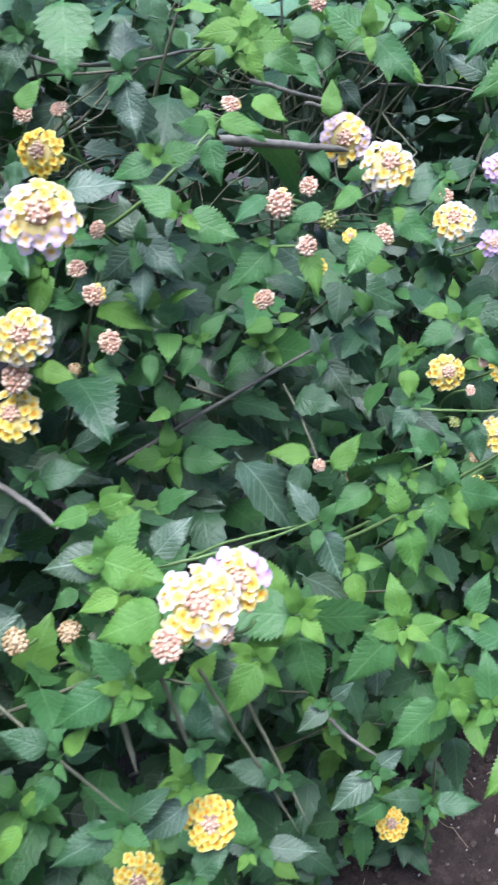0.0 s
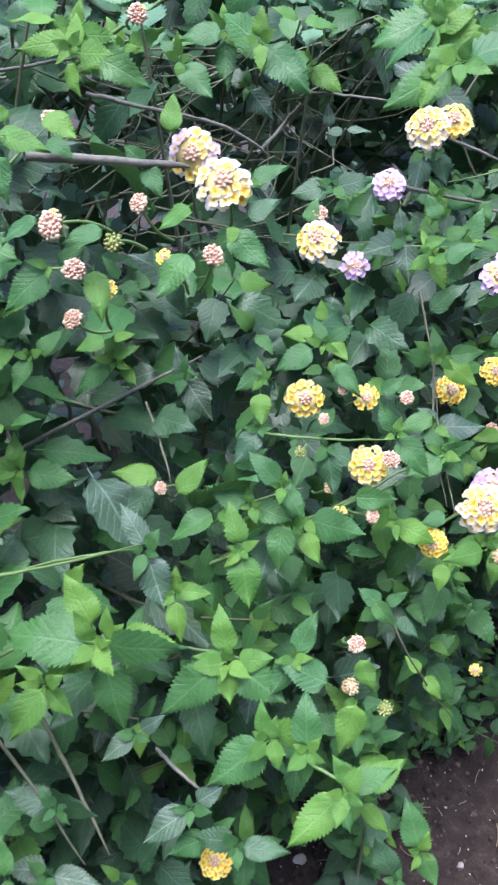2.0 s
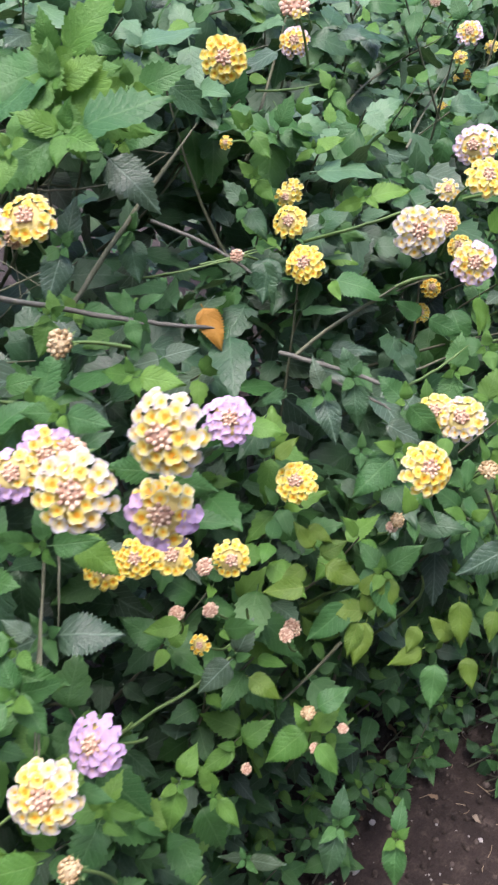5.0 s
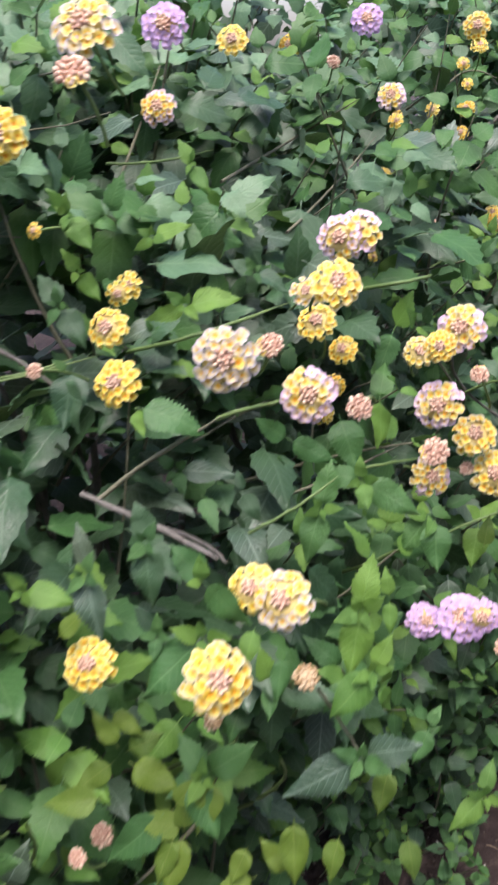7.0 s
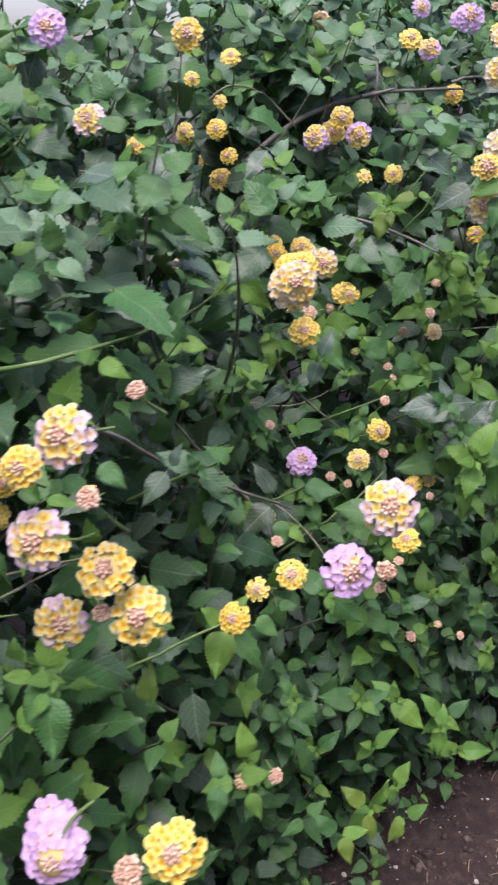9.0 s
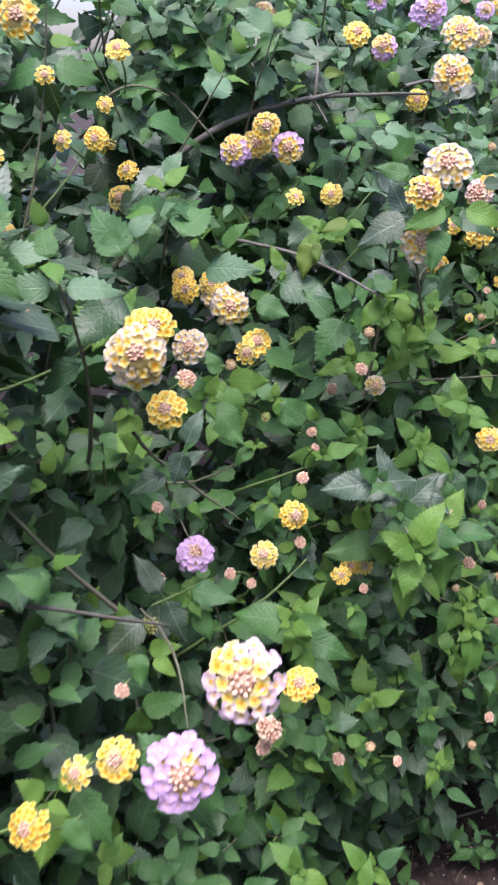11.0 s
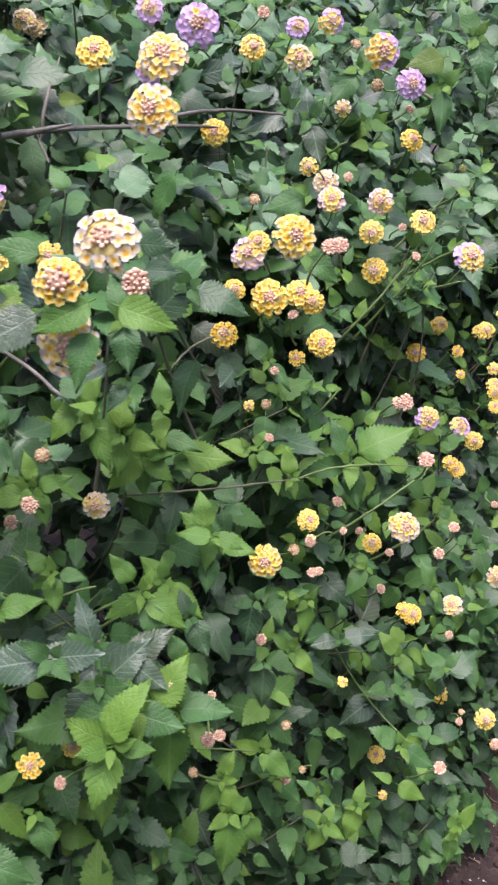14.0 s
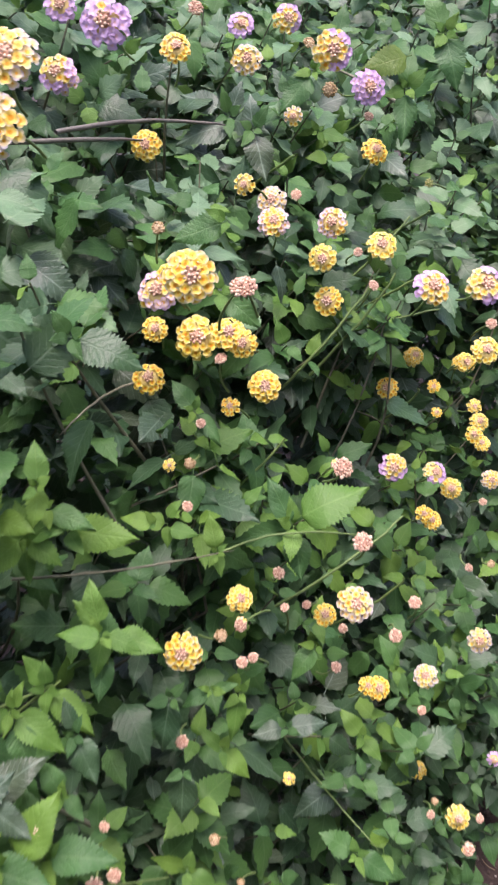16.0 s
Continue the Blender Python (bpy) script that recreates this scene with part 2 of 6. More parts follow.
SHAPES = [(0.275, 0.30, 0.08, 0.06), (0.295, 0.22, 0.16, -0.08), (0.235, 0.42, 0.04, 0.10), (0.285, 0.16, 0.20, 0.0), (0.265, 0.50, 0.12, -0.12), (0.305, 0.25, 0.05, 0.15)]  # half width, fold, droop, twist
FINE = [blade(33, w, f, d, 0.15, t, i, (-1, -0.5, 0, 0.5, 1)) for i, (w, f, d, t) in enumerate(SHAPES)]
MIDDLE = [blade(19, w, f, d, 0.16, t, 40 + i) for i, (w, f, d, t) in enumerate(SHAPES)]
COARSE = [blade(11, w, f, d, 0.17, t, 20 + i) for i, (w, f, d, t) in enumerate(SHAPES)]
ROUGH = [blade(6, w, f, d, 0.05, t, 60 + i) for i, (w, f, d, t) in enumerate(SHAPES)]  # deep inside the hedge


def frames_of(way, up):
    """Side, way and face vectors for rows of directions."""
    way = way / np.linalg.norm(way, axis=1, keepdims=True)
    side = np.cross(way, up)
    side /= np.linalg.norm(side, axis=1, keepdims=True) + 1e-9
    return side, way, np.cross(side, way)


def leaf_mass(name, base, way, up, size, mat, kinds, rng):
    """Many leaves in one mesh."""
    side, way, face = frames_of(way, up)
    pick = rng.integers(0, len(kinds), len(base))
    cos, fcs, uvs, n = [], [], [], 0
    for k, (co, fa, uv) in enumerate(kinds):
        sel = np.nonzero(pick == k)[0]
        if not len(sel):
            continue
        wide = rng.uniform(0.85, 1.15, len(sel))
        p = base[sel, None] + size[sel, None, None] * (co[None, :, :1] * wide[:, None, None] * side[sel, None] + co[None, :, 1:2] * way[sel, None] + co[None, :, 2:] * face[sel, None])
        cos.append(p.reshape(-1, 3))
        fcs.append((fa[None] + (n + np.arange(len(sel)) * len(co))[:, None, None]).reshape(-1, 4))
        uvs.append(np.tile(uv, (len(sel), 1)))
        n += len(sel) * len(co)
    return mesh_from(name, np.concatenate(cos), np.concatenate(fcs), mat, np.concatenate(uvs))


def tube(points, radii, sides=6):
    """A tapered round stem through points: vertices and faces."""
    pts = np.array(points, float)
    d = np.gradient(pts, axis=0)
    d /= np.linalg.norm(d, axis=1, keepdims=True) + 1e-9
    ref = np.array([0.3, 0.2, 0.93]) if abs(d[0][2]) < 0.9 else np.array([1.0, 0, 0])
    a = np.cross(d, ref)
    a /= np.linalg.norm(a, axis=1, keepdims=True) + 1e-9
    b = np.cross(d, a)
    ang = np.linspace(0, 2 * np.pi, sides, endpoint=False)
    co = pts[:, None] + np.array(radii)[:, None, None] * (np.cos(ang)[None, :, None] * a[:, None] + np.sin(ang)[None, :, None] * b[:, None])
    n = len(pts)
    i, j = np.meshgrid(np.arange(n - 1), np.arange(sides), indexing="ij")
    q = np.stack([i * sides + j, i * sides + (j + 1) % sides, (i + 1) * sides + (j + 1) % sides, (i + 1) * sides + j], -1).reshape(-1, 4)
    return co.reshape(-1, 3), q


def join(pieces):
    cos, fcs, n = [], [], 0
    for co, fa in pieces:
        cos.append(co)
        fcs.append(fa + n)
        n += len(co)
    return np.concatenate(cos), np.concatenate(fcs)


def bend(a, b, sag, steps=8, wob=0.0, rng=None):
    """Points from a to b along a bow."""
    a, b, sag = np.array(a, float), np.array(b, float), np.array(sag, float)
    t = np.linspace(0, 1, steps)[:, None]
    p = a + (b - a) * t + sag * (4 * t * (1 - t))
    if wob:
        p[1:-1] += rng.normal(0, wob, (steps - 2, 3))
    return p


# ---- ground ----
def soil_sheet():
    nx, ny = 150, 90
    xs = np.concatenate([[-400, -60, -8, -2], np.linspace(-0.6, 4.2, nx), [6, 12, 60, 400]])
    ys = np.concatenate([[-400, -60, -8, -2.2], np.linspace(-1.0, 1.6, ny), [2.5, 6, 60, 400]])
    gx, gy = np.meshgrid(xs, ys, indexing="ij")
    gz = np.zeros_like(gx)
    for i in range(gx.shape[0]):
        for j in range(gx.shape[1]):
            x, y = gx[i, j], gy[i, j]
            if -0.7 < x < 4.3 and -1.1 < y < 1.7:
                gz[i, j] = 0.012 * noise.noise((x * 4, y * 4, 0)) + 0.007 * noise.noise((x * 14, y * 14, 3)) + 0.004 * noise.noise((x * 37, y * 37, 5))
    a, b = gx.shape
    i, j = np.meshgrid(np.arange(a - 1), np.arange(b - 1), indexing="ij")
    f = np.stack([i * b + j, (i + 1) * b + j, (i + 1) * b + j + 1, i * b + j + 1], -1).reshape(-1, 4)
    ob = new("ground", mesh_from("ground", np.stack([gx, gy, gz], -1).reshape(-1, 3), f, M_SOIL))
    return tagged(ob, "dark brown crumbly garden soil under the shrubs", "soil", kind="structure")


soil_sheet()


# ---- flower heads ----
def floret_mesh(name, mat, lobes=4):
    """A salver-shaped floret, 1 across, face to +z, with rounded notched lobes."""
    co, uv = [(0, 0, -0.10)], [(0.5, 0.5)]
    seg = lobes * 4
    for ring, (rad, z) in enumerate(((0.20, -0.02), (0.44, 0.03))):
        for k in range(seg):
            a = 2 * math.pi * k / seg
            lob = 0.70 + 0.30 * abs(math.cos(lobes * a / 2)) ** 0.7 * (1.0 if ring else 0.3) + (0 if ring else 0.14)
            r = rad * lob * 1.08
            co.append((r * math.cos(a), r * math.sin(a), z - (0.10 * (abs(math.cos(lobes * a / 2)) - 0.6) if ring else 0) + (0.05 * math.sin(2 * a + lobes) if ring else 0)))
            uv.append((0.5 + r * math.cos(a), 0.5 + r * math.sin(a)))
    tri = []
    for k in range(seg):
        n = (k + 1) % seg
        tri.append((0, 1 + k, 1 + n))
        tri += [(1 + k, 1 + seg + k, 1 + seg + n), (1 + k, 1 + seg + n, 1 + n)]
    return mesh_from(name, np.array(co), np.array(tri), mat, np.array(uv))


FLORET = {k: floret_mesh("floret_" + k, m) for k, m in (("y", F_YELLOW), ("c", F_CREAM), ("w", F_WHITE), ("k", F_PINK), ("p", F_PURPLE))}


def knob(center, axis, r, long):
    """A small blunt four-sided bud."""
    axis = Vector(axis).normalized()
    a = axis.orthogonal().normalized()
    b = axis.cross(a)
    c = Vector(center)
    co = []
    for h, s in ((-0.6, 0.55), (0.35, 1.0), (0.8, 0.75)):
        for k in range(5):
            t = 2 * math.pi * k / 5
            co.append(c + axis * (h * long) + (a * math.cos(t) + b * math.sin(t)) * (r * s))
    co.append(c + axis * long)
    co.append(c - axis * long * 0.6)
    f = []
    for k in range(5):
        n = (k + 1) % 5
        f += [(k, n, 5 + n), (k, 5 + n, 5 + k), (5 + k, 5 + n, 10 + n), (5 + k, 10 + n, 10 + k), (10 + k, 10 + n, 15), (n, k, 16)]
    return np.array(co), np.array(f)


def bud_disc(name, mat, count, spread, seed, flat=0.75):
    """A dome of little buds of radius 1, grown in a spiral."""
    pieces = []
    r = random.Random(seed)
    for i in range(count):
        q = math.sqrt(i / count)
        a = i * 2.39996
        th = q * spread
        d = Vector((math.sin(th) * math.cos(a), math.sin(th) * math.sin(a), math.cos(th) * flat))
        s = (0.125 + 0.085 * q) * r.uniform(0.85, 1.2)
        out = Vector((d.x + r.uniform(-0.2, 0.2), d.y + r.uniform(-0.2, 0.2), d.z + 0.35))
        pieces.append(knob(d * r.uniform(0.78, 0.90), out, s, s * r.uniform(1.1, 1.6)))
    base = [(0.80 * math.cos(t) * math.sin(p), 0.80 * math.sin(t) * math.sin(p), 0.80 * math.cos(p) * flat) for p in (0.01, 0.9, 1.6, 2.2) for t in np.linspace(0, 2 * math.pi, 8, endpoint=False)]
    f = []
    for i in range(3):
        for k in range(8):
            n = (k + 1) % 8
            f += [(i * 8 + k, (i + 1) * 8 + k, (i + 1) * 8 + n), (i * 8 + k, (i + 1) * 8 + n, i * 8 + n)]
    pieces.append((np.array(base), np.array(f)))
    co, fa = join(pieces)
    return mesh_from(name, co, fa, mat)


BUD_CORE = [bud_disc("bud_core", M_BUD, 15, 1.15, s, 0.5) for s in (1, 2)]
BUD_HEAD = [bud_disc("bud_head", M_BUD, 38, 1.5, s, 0.55) for s in (3, 4, 5)]
BUD_DRY = [bud_disc("bud_head", M_BUDTAN, 30, 1.6, s, 0.62) for s in (8, 9)]
BUD_SMALL = [bud_disc("bud_young", M_BUDGREEN, 20, 1.5, s, 0.6) for s in (6, 7)]
M_BASE = plain("flower_base", [(0.56, 0.46, 0.14), (0.72, 0.60, 0.22)], 200.0, 0.7)


def bract_ring(seed):
    """A frill of narrow pointed bracts round the foot of a head of radius 1."""
    r = random.Random(seed)
    co, f = [], []
    for k in range(9):
        a, n = 2 * math.pi * (k + r.uniform(-0.3, 0.3)) / 9, len(co)
        d, e = Vector((math.cos(a), math.sin(a), 0)), Vector((-math.sin(a), math.cos(a), 0))
        long, drop = r.uniform(1.0, 1.35), r.uniform(-0.30, 0.15)
        for q, w, z in ((0.15, 0.07, -0.42), (0.62, 0.17, -0.36), (long, 0.015, -0.25 + drop)):
            co += [d * q * 1.0 + e * w + Vector((0, 0, z)), d * q - e * w + Vector((0, 0, z))]
        f += [(n, n + 2, n + 3, n + 1), (n + 2, n + 4, n + 5, n + 3)]
    return mesh_from("calyx", np.array(co), np.array(f), M_STALK)


CALYX = [bract_ring(i) for i in (1, 2, 3)]


def dome(name, mat):
    co = [(0.74 * math.cos(t) * math.sin(p), 0.74 * math.sin(t) * math.sin(p), 0.24 * math.cos(p) - 0.02) for p in (0.01, 0.7, 1.3, 1.9, 2.6) for t in np.linspace(0, 2 * math.pi, 10, endpoint=False)]
    f = [(i * 10 + k, (i + 1) * 10 + k, (i + 1) * 10 + (k + 1) % 10, i * 10 + (k + 1) % 10) for i in range(4) for k in range(10)]
    return mesh_from(name, np.array(co), np.array(f), mat)


CORE_GREEN = dome("flower_base", M_BASE)


def stalk_mesh(seed):
    r = random.Random(seed)
    s = r.uniform(-0.004, 0.004)
    co, fa = tube(bend((0, 0, 0), (0.006, 0.004, -0.045), (s, 0.002, 0), 6), np.linspace(0.0008, 0.0011, 6), 5)
    return mesh_from("stalk", co, fa, M_STALK)


STALKS = [stalk_mesh(i) for i in range(4)]
HEADS = []  # middle and radius of every head, so that leaves keep clear of its face

RINGS = {  # floret kinds by ring, from the middle outwards
    "cream": ("c", "c", "w"), "white": ("c", "w", "w"), "yellow": ("y", "y", "c"), "gold": ("y", "y", "y"),
    "pink": ("c", "c", "k"), "mixed": ("c", "c", "p"), "violet": ("c", "p", "p"), "purple": ("p", "p", "p"),
}
WORDS = {
    "cream": "round flower head, yellow inside with creamy white rim", "white": "round flower head of white florets with orange eyes",
    "yellow": "round flower head of bright yellow florets", "gold": "deep golden yellow flower head",
    "pink": "flower head, cream inside with pale pink rim", "mixed": "flower head, cream inside with lilac outer florets",
    "violet": "lilac flower head with paler middle", "purple": "purple flower head",
}


def outward(z, lift=0.36):
    """The way that heads and leaves turn to the open path: the lower, the more upward."""
    return Vector((-0.74, -0.48, lift + 0.75 * (1.1 - z))).normalized()



def aim_matrix(at, axis, spin, s):
    q = Vector(axis).to_track_quat("Z", "Y").to_matrix().to_4x4()
    return Matrix.Translation(at) @ q @ Matrix.Rotation(spin, 4, "Z") @ Matrix.Scale(s, 4)


FLORET_SETS = {}


def floret_plan(kinds, small, rr):
    """Ring, colour key and seat of every floret on a shallow dome of radius 1."""
    plan = ((0.52, 8, 0.50), (0.80, 12, 0.55), (0.92, 10, 0.52)) if not small else ((0.50, 5, 0.58), (0.82, 9, 0.62))
    bare = rr.random() < 0.3
    rows = []
    for ring, (rad, count, size) in enumerate(plan):
        off = rr.uniform(0, 6.28)
        for k in range(count):
            a = off + 2 * math.pi * (k + rr.uniform(-0.22, 0.22)) / count
            if bare and ring == 0 and rr.random() < 0.5:
                continue
            q = rad + rr.uniform(-0.06, 0.06)
            d = Vector((q * math.cos(a), q * math.sin(a), 0.36 * (1 - q * q) + 0.02 - 0.17 * (ring == 2) + rr.uniform(-0.03, 0.03)))
            lean = 0.70 * q * q + 0.35 * (ring == 2)
            n = Vector((lean * math.cos(a), lean * math.sin(a), 1.0)) + Vector((rr.uniform(-1, 1), rr.uniform(-1, 1), 0)) * 0.15
            step = (1, 2, 2)[ring] if not small else (0, 2)[ring]
            if rr.random() < 0.08 or (step == 2 and math.cos(a - 1.0) > (0.45 if kinds[2] == "p" else 0.85)):
                step = max(0, step - 1)
            rows.append((ring, kinds[step], aim_matrix(d, n, rr.uniform(0, 6.28), size * rr.uniform(0.88, 1.14))))
    return rows


def floret_set(kinds, small, seed):
    """All florets of a small head in one mesh."""
    rr = random.Random(seed + len(kinds[2]) * 7)
    bm = bmesh.new()
    keys = sorted(set(kinds))
    for _, kk, mtx in floret_plan(kinds, small, rr):
        one = FLORET[kk].copy()
        one.transform(mtx)
        one.polygons.foreach_set("material_index", np.full(len(one.polygons), keys.index(kk), np.int32))
        bm.from_mesh(one)
        bpy.data.meshes.remove(one)
    me = bpy.data.meshes.new("floret_ring")
    bm.to_mesh(me)
    bm.free()
    for kk in keys:
        me.materials.append(FLORET[kk].materials[0])
    return me


def flower(shrub, x, y, z, kind, mm=30, tip=(0, 0, 0), bare=0.41):
    """A flower head: a dome of florets in rings round a patch of pink buds, on a thin stalk."""
    rr = random.Random(int(x * 9973 + z * 7919))
    axis = (outward(z) + Vector(tip) + Vector((rr.uniform(-1, 1), rr.uniform(-1, 1), rr.uniform(-0.8, 1))) * 0.26).normalized()
    R = mm / 1950.0
    head = new("flower_head", CORE_GREEN)
    head.parent = shrub
    m = aim_matrix((x, y, z), axis, rr.uniform(0, 6.28), 1.0)
    head.matrix_basis = m @ Matrix.Scale(R, 4)
    head["label"] = WORDS[kind]
    HEADS.append((x, y, z, R))
    part("bud_core", BUD_CORE[rr.randrange(2)], head, Matrix.Translation((0, 0, 0.21)) @ Matrix.Scale(bare, 4), "pinkish unopened middle buds")
    kinds = RINGS[kind]
    single = mm >= 27
    for ring, kk, mtx in floret_plan(kinds, mm < 20, rr):
        if single:
            part("floret", FLORET[kk], head, mtx)
    if not single:
        key = (kind, mm < 20, rr.randrange(2))
        if key not in FLORET_SETS:
            FLORET_SETS[key] = floret_set(kinds, mm < 20, key[2])
        part("floret_ring", FLORET_SETS[key], head)
    part("stalk", STALKS[rr.randrange(4)], head, Matrix.Scale(1 / R, 4) @ Matrix.Translation((0, 0, -0.4 * R)))
    return head


def bud(shrub, x, y, z, mm=15, young=False):
    """A pink head of closed buds on its stalk."""
    rr = random.Random(int(x * 9973 + z * 7919))
    axis = (outward(z) + Vector((rr.uniform(-1, 1), rr.uniform(-1, 1), rr.uniform(-0.5, 1))) * 0.4).normalized()
    R = mm / 2400.0
    dry = not young and rr.random() < 0.30
    head = new("bud_head", (BUD_SMALL if young else BUD_DRY if dry else BUD_HEAD)[rr.randrange(2)])
    head.parent = shrub
    head.matrix_basis = aim_matrix((x, y, z), axis, rr.uniform(0, 6.28), R)
    head["label"] = "small yellow-green head of young buds" if young else "tan fading head of dry buds" if dry else "small salmon pink head of closed buds"
    HEADS.append((x, y, z, R))
    part("stalk", STALKS[rr.randrange(4)], head, Matrix.Scale(1 / R, 4))
    part("calyx", CALYX[rr.randrange(3)], head, None, "green pointed bracts")
    if mm >= 13 and not young and not dry and rr.random() < 0.4:
        a = rr.uniform(0, 6.28)
        for k in range(rr.randrange(1, 4)):
            d = Vector((math.cos(a + 0.6 * k), math.sin(a + 0.6 * k), 0.25))
            part("floret", FLORET["y"], head, aim_matrix(d * 0.95, d + Vector((0, 0, 0.8)), rr.uniform(0, 6.28), 0.72), "first open yellow floret")
    return head


# ---- the hedge: lantana shrubs in a row ----
EDGES = (0.46, 0.98, 1.52, 2.08, 2.75, 3.6)
SHRUBS = []
for _i in range(len(EDGES) + 1):
    _s = new("lantana_shrub")
    _s.location = ((-0.1, 0.7, 1.25, 1.8, 2.4, 3.15, 4.2)[_i], 0.55, 0.0)
    tagged(_s, ("flowering lantana shrub with yellow and cream flower heads", "flowering lantana shrub with yellow and lilac heads over soil",
                "dense lantana shrub full of yellow flower heads", "lantana shrub with yellow and lilac flower heads",
                "tall lantana shrub with pink and yellow heads", "lantana shrub with small scattered flower heads",
                "dark green lantana shrub at the hedge's end")[_i], "flowering shrub", "shrubs of the hedge")
    SHRUBS.append(_s)


def shrub_at(x):
    return sum(x > e for e in EDGES)


def put(fn, x, y, z, *rest, **kw):
    """Adds a head to the shrub that it grows on, in the shrub's own coordinates."""
    s = SHRUBS[shrub_at(x)]
    ob = fn(s, x, y, z, *rest, **kw)
    ob.matrix_basis = Matrix.Translation(-s.location) @ ob.matrix_basis
    return ob


put(bud, 0.206, 0.185, 0.859, 16)
put(bud, 0.206, 0.286, 0.811, 16)
put(flower, 0.226, 0.184, 0.868, "cream", 33)
put(flower, 0.228, 0.238, 0.642, "gold", 26)
put(bud, 0.239, 0.284, 0.795, 15)
put(flower, 0.240, 0.193, 0.709, "gold", 26)
put(bud, 0.249, 0.188, 0.835, 13)
put(flower, 0.260, 0.189, 0.857, "mixed", 30)
put(flower, 0.267, 0.303, 1.007, "pink", 33)
put(flower, 0.278, 0.355, 0.888, "yellow", 29)
put(bud, 0.281, 0.351, 0.910, 20)
put(flower, 0.285, 0.347, 0.934, "cream", 30)
put(bud, 0.343, 0.362, 0.954, 13)
put(bud, 0.343, 0.350, 0.941, 15)
put(bud, 0.346, 0.343, 0.912, 16)
put(bud, 0.352, 0.382, 0.883, 10)
put(flower, 0.357, 0.398, 1.014, "gold", 26)
put(bud, 0.359, 0.358, 0.974, 12)
put(bud, 0.367, 0.222, 0.984, 13)
put(bud, 0.370, 0.240, 1.002, 17)
put(bud, 0.374, 0.428, 1.031, 13)
put(flower, 0.376, 0.146, 0.601, "gold", 20)
put(bud, 0.388, 0.411, 1.033, 13)
put(flower, 0.393, 0.230, 0.966, "gold", 10)
put(bud, 0.397, 0.267, 0.939, 14)
put(bud, 0.397, 0.227, 0.990, 12, True)
put(bud, 0.431, 0.315, 1.038, 13)
put(bud, 0.441, 0.251, 0.814, 10)
put(flower, 0.441, 0.237, 0.971, "gold", 9)
put(bud, 0.444, 0.096, 0.737, 12)
put(bud, 0.461, 0.278, 0.991, 14)
put(bud, 0.461, 0.237, 0.800, 10)
put(bud, 0.463, 0.082, 0.714, 11, True)
put(bud, 0.471, 0.111, 0.743, 13)
put(bud, 0.473, 0.284, 1.091, 13)
put(bud, 0.476, 0.233, 0.965, 15)
put(flower, 0.498, 0.244, 1.002, "cream", 31)
put(bud, 0.501, 0.183, 0.841, 9, True)
put(flower, 0.512, 0.283, 1.012, "pink", 30)
put(bud, 0.522, 0.173, 0.809, 11)
put(bud, 0.526, 0.184, 0.855, 9)
put(flower, 0.531, 0.204, 0.862, "yellow", 24)
put(flower, 0.534, 0.173, 0.781, "gold", 12)
put(bud, 0.543, 0.152, 0.785, 12)
put(bud, 0.548, 0.185, 0.868, 9)
put(flower, 0.562, 0.170, 0.810, "yellow", 26)
put(flower, 0.563, 0.177, 0.860, "gold", 17)
put(bud, 0.565, 0.154, 0.819, 14)
put(flower, 0.567, 0.225, 0.957, "cream", 27)
put(flower, 0.575, 0.200, 0.943, "purple", 18)
put(flower, 0.589, 0.128, 0.749, "gold", 20)
put(bud, 0.595, 0.245, 0.966, 13)
put(bud, 0.600, 0.167, 0.849, 12)
put(bud, 0.621, 0.089, 0.738, 15)
put(flower, 0.624, 0.109, 0.770, "cream", 34)
put(flower, 0.641, 0.131, 0.934, "mixed", 22)
put(flower, 0.642, 0.103, 0.606, "gold", 10)
put(flower, 0.643, 0.091, 0.940, "cream", 32)
put(flower, 0.654, 0.229, 0.979, "purple", 22)
put(bud, 0.654, 0.104, 0.948, 16)
put(flower, 0.659, 0.130, 0.937, "mixed", 24)
put(flower, 0.667, 0.123, 0.762, "violet", 30)
put(flower, 0.672, 0.068, 0.963, "cream", 32)
put(bud, 0.681, 0.143, 0.979, 16)
put(flower, 0.682, 0.082, 0.916, "mixed", 30)
put(flower, 0.699, 0.228, 1.012, "cream", 30)
put(flower, 0.724, 0.221, 1.015, "yellow", 26)
put(bud, 0.726, 0.236, 1.002, 13)
put(flower, 0.727, 0.084, 0.945, "purple", 22)
put(flower, 0.737, 0.118, 0.565, "gold", 11)
put(flower, 0.740, 0.168, 0.823, "gold", 22)
put(flower, 0.752, 0.212, 0.788, "gold", 26)
put(flower, 0.757, 0.155, 0.823, "gold", 24)
put(bud, 0.773, 0.143, 0.812, 13)
put(bud, 0.790, 0.186, 0.744, 13)
put(flower, 0.790, 0.137, 0.812, "gold", 22)
put(flower, 0.793, 0.167, 0.726, "gold", 14)
put(bud, 0.800, 0.164, 0.753, 12)
put(bud, 0.819, 0.145, 0.604, 10)
put(bud, 0.843, 0.109, 0.666, 13)
put(bud, 0.845, 0.103, 0.635, 9)
put(bud, 0.851, 0.138, 0.715, 12)
put(bud, 0.859, 0.089, 0.653, 9)
put(flower, 0.876, 0.058, 0.870, "yellow", 30)
put(flower, 0.881, 0.159, 0.820, "gold", 27)
put(bud, 0.882, 0.156, 0.693, 16)
put(bud, 0.911, 0.035, 0.864, 14)
put(bud, 0.912, 0.094, 0.802, 12)
put(bud, 0.918, 0.101, 0.791, 10)
put(flower, 0.918, 0.263, 1.083, "gold", 28)
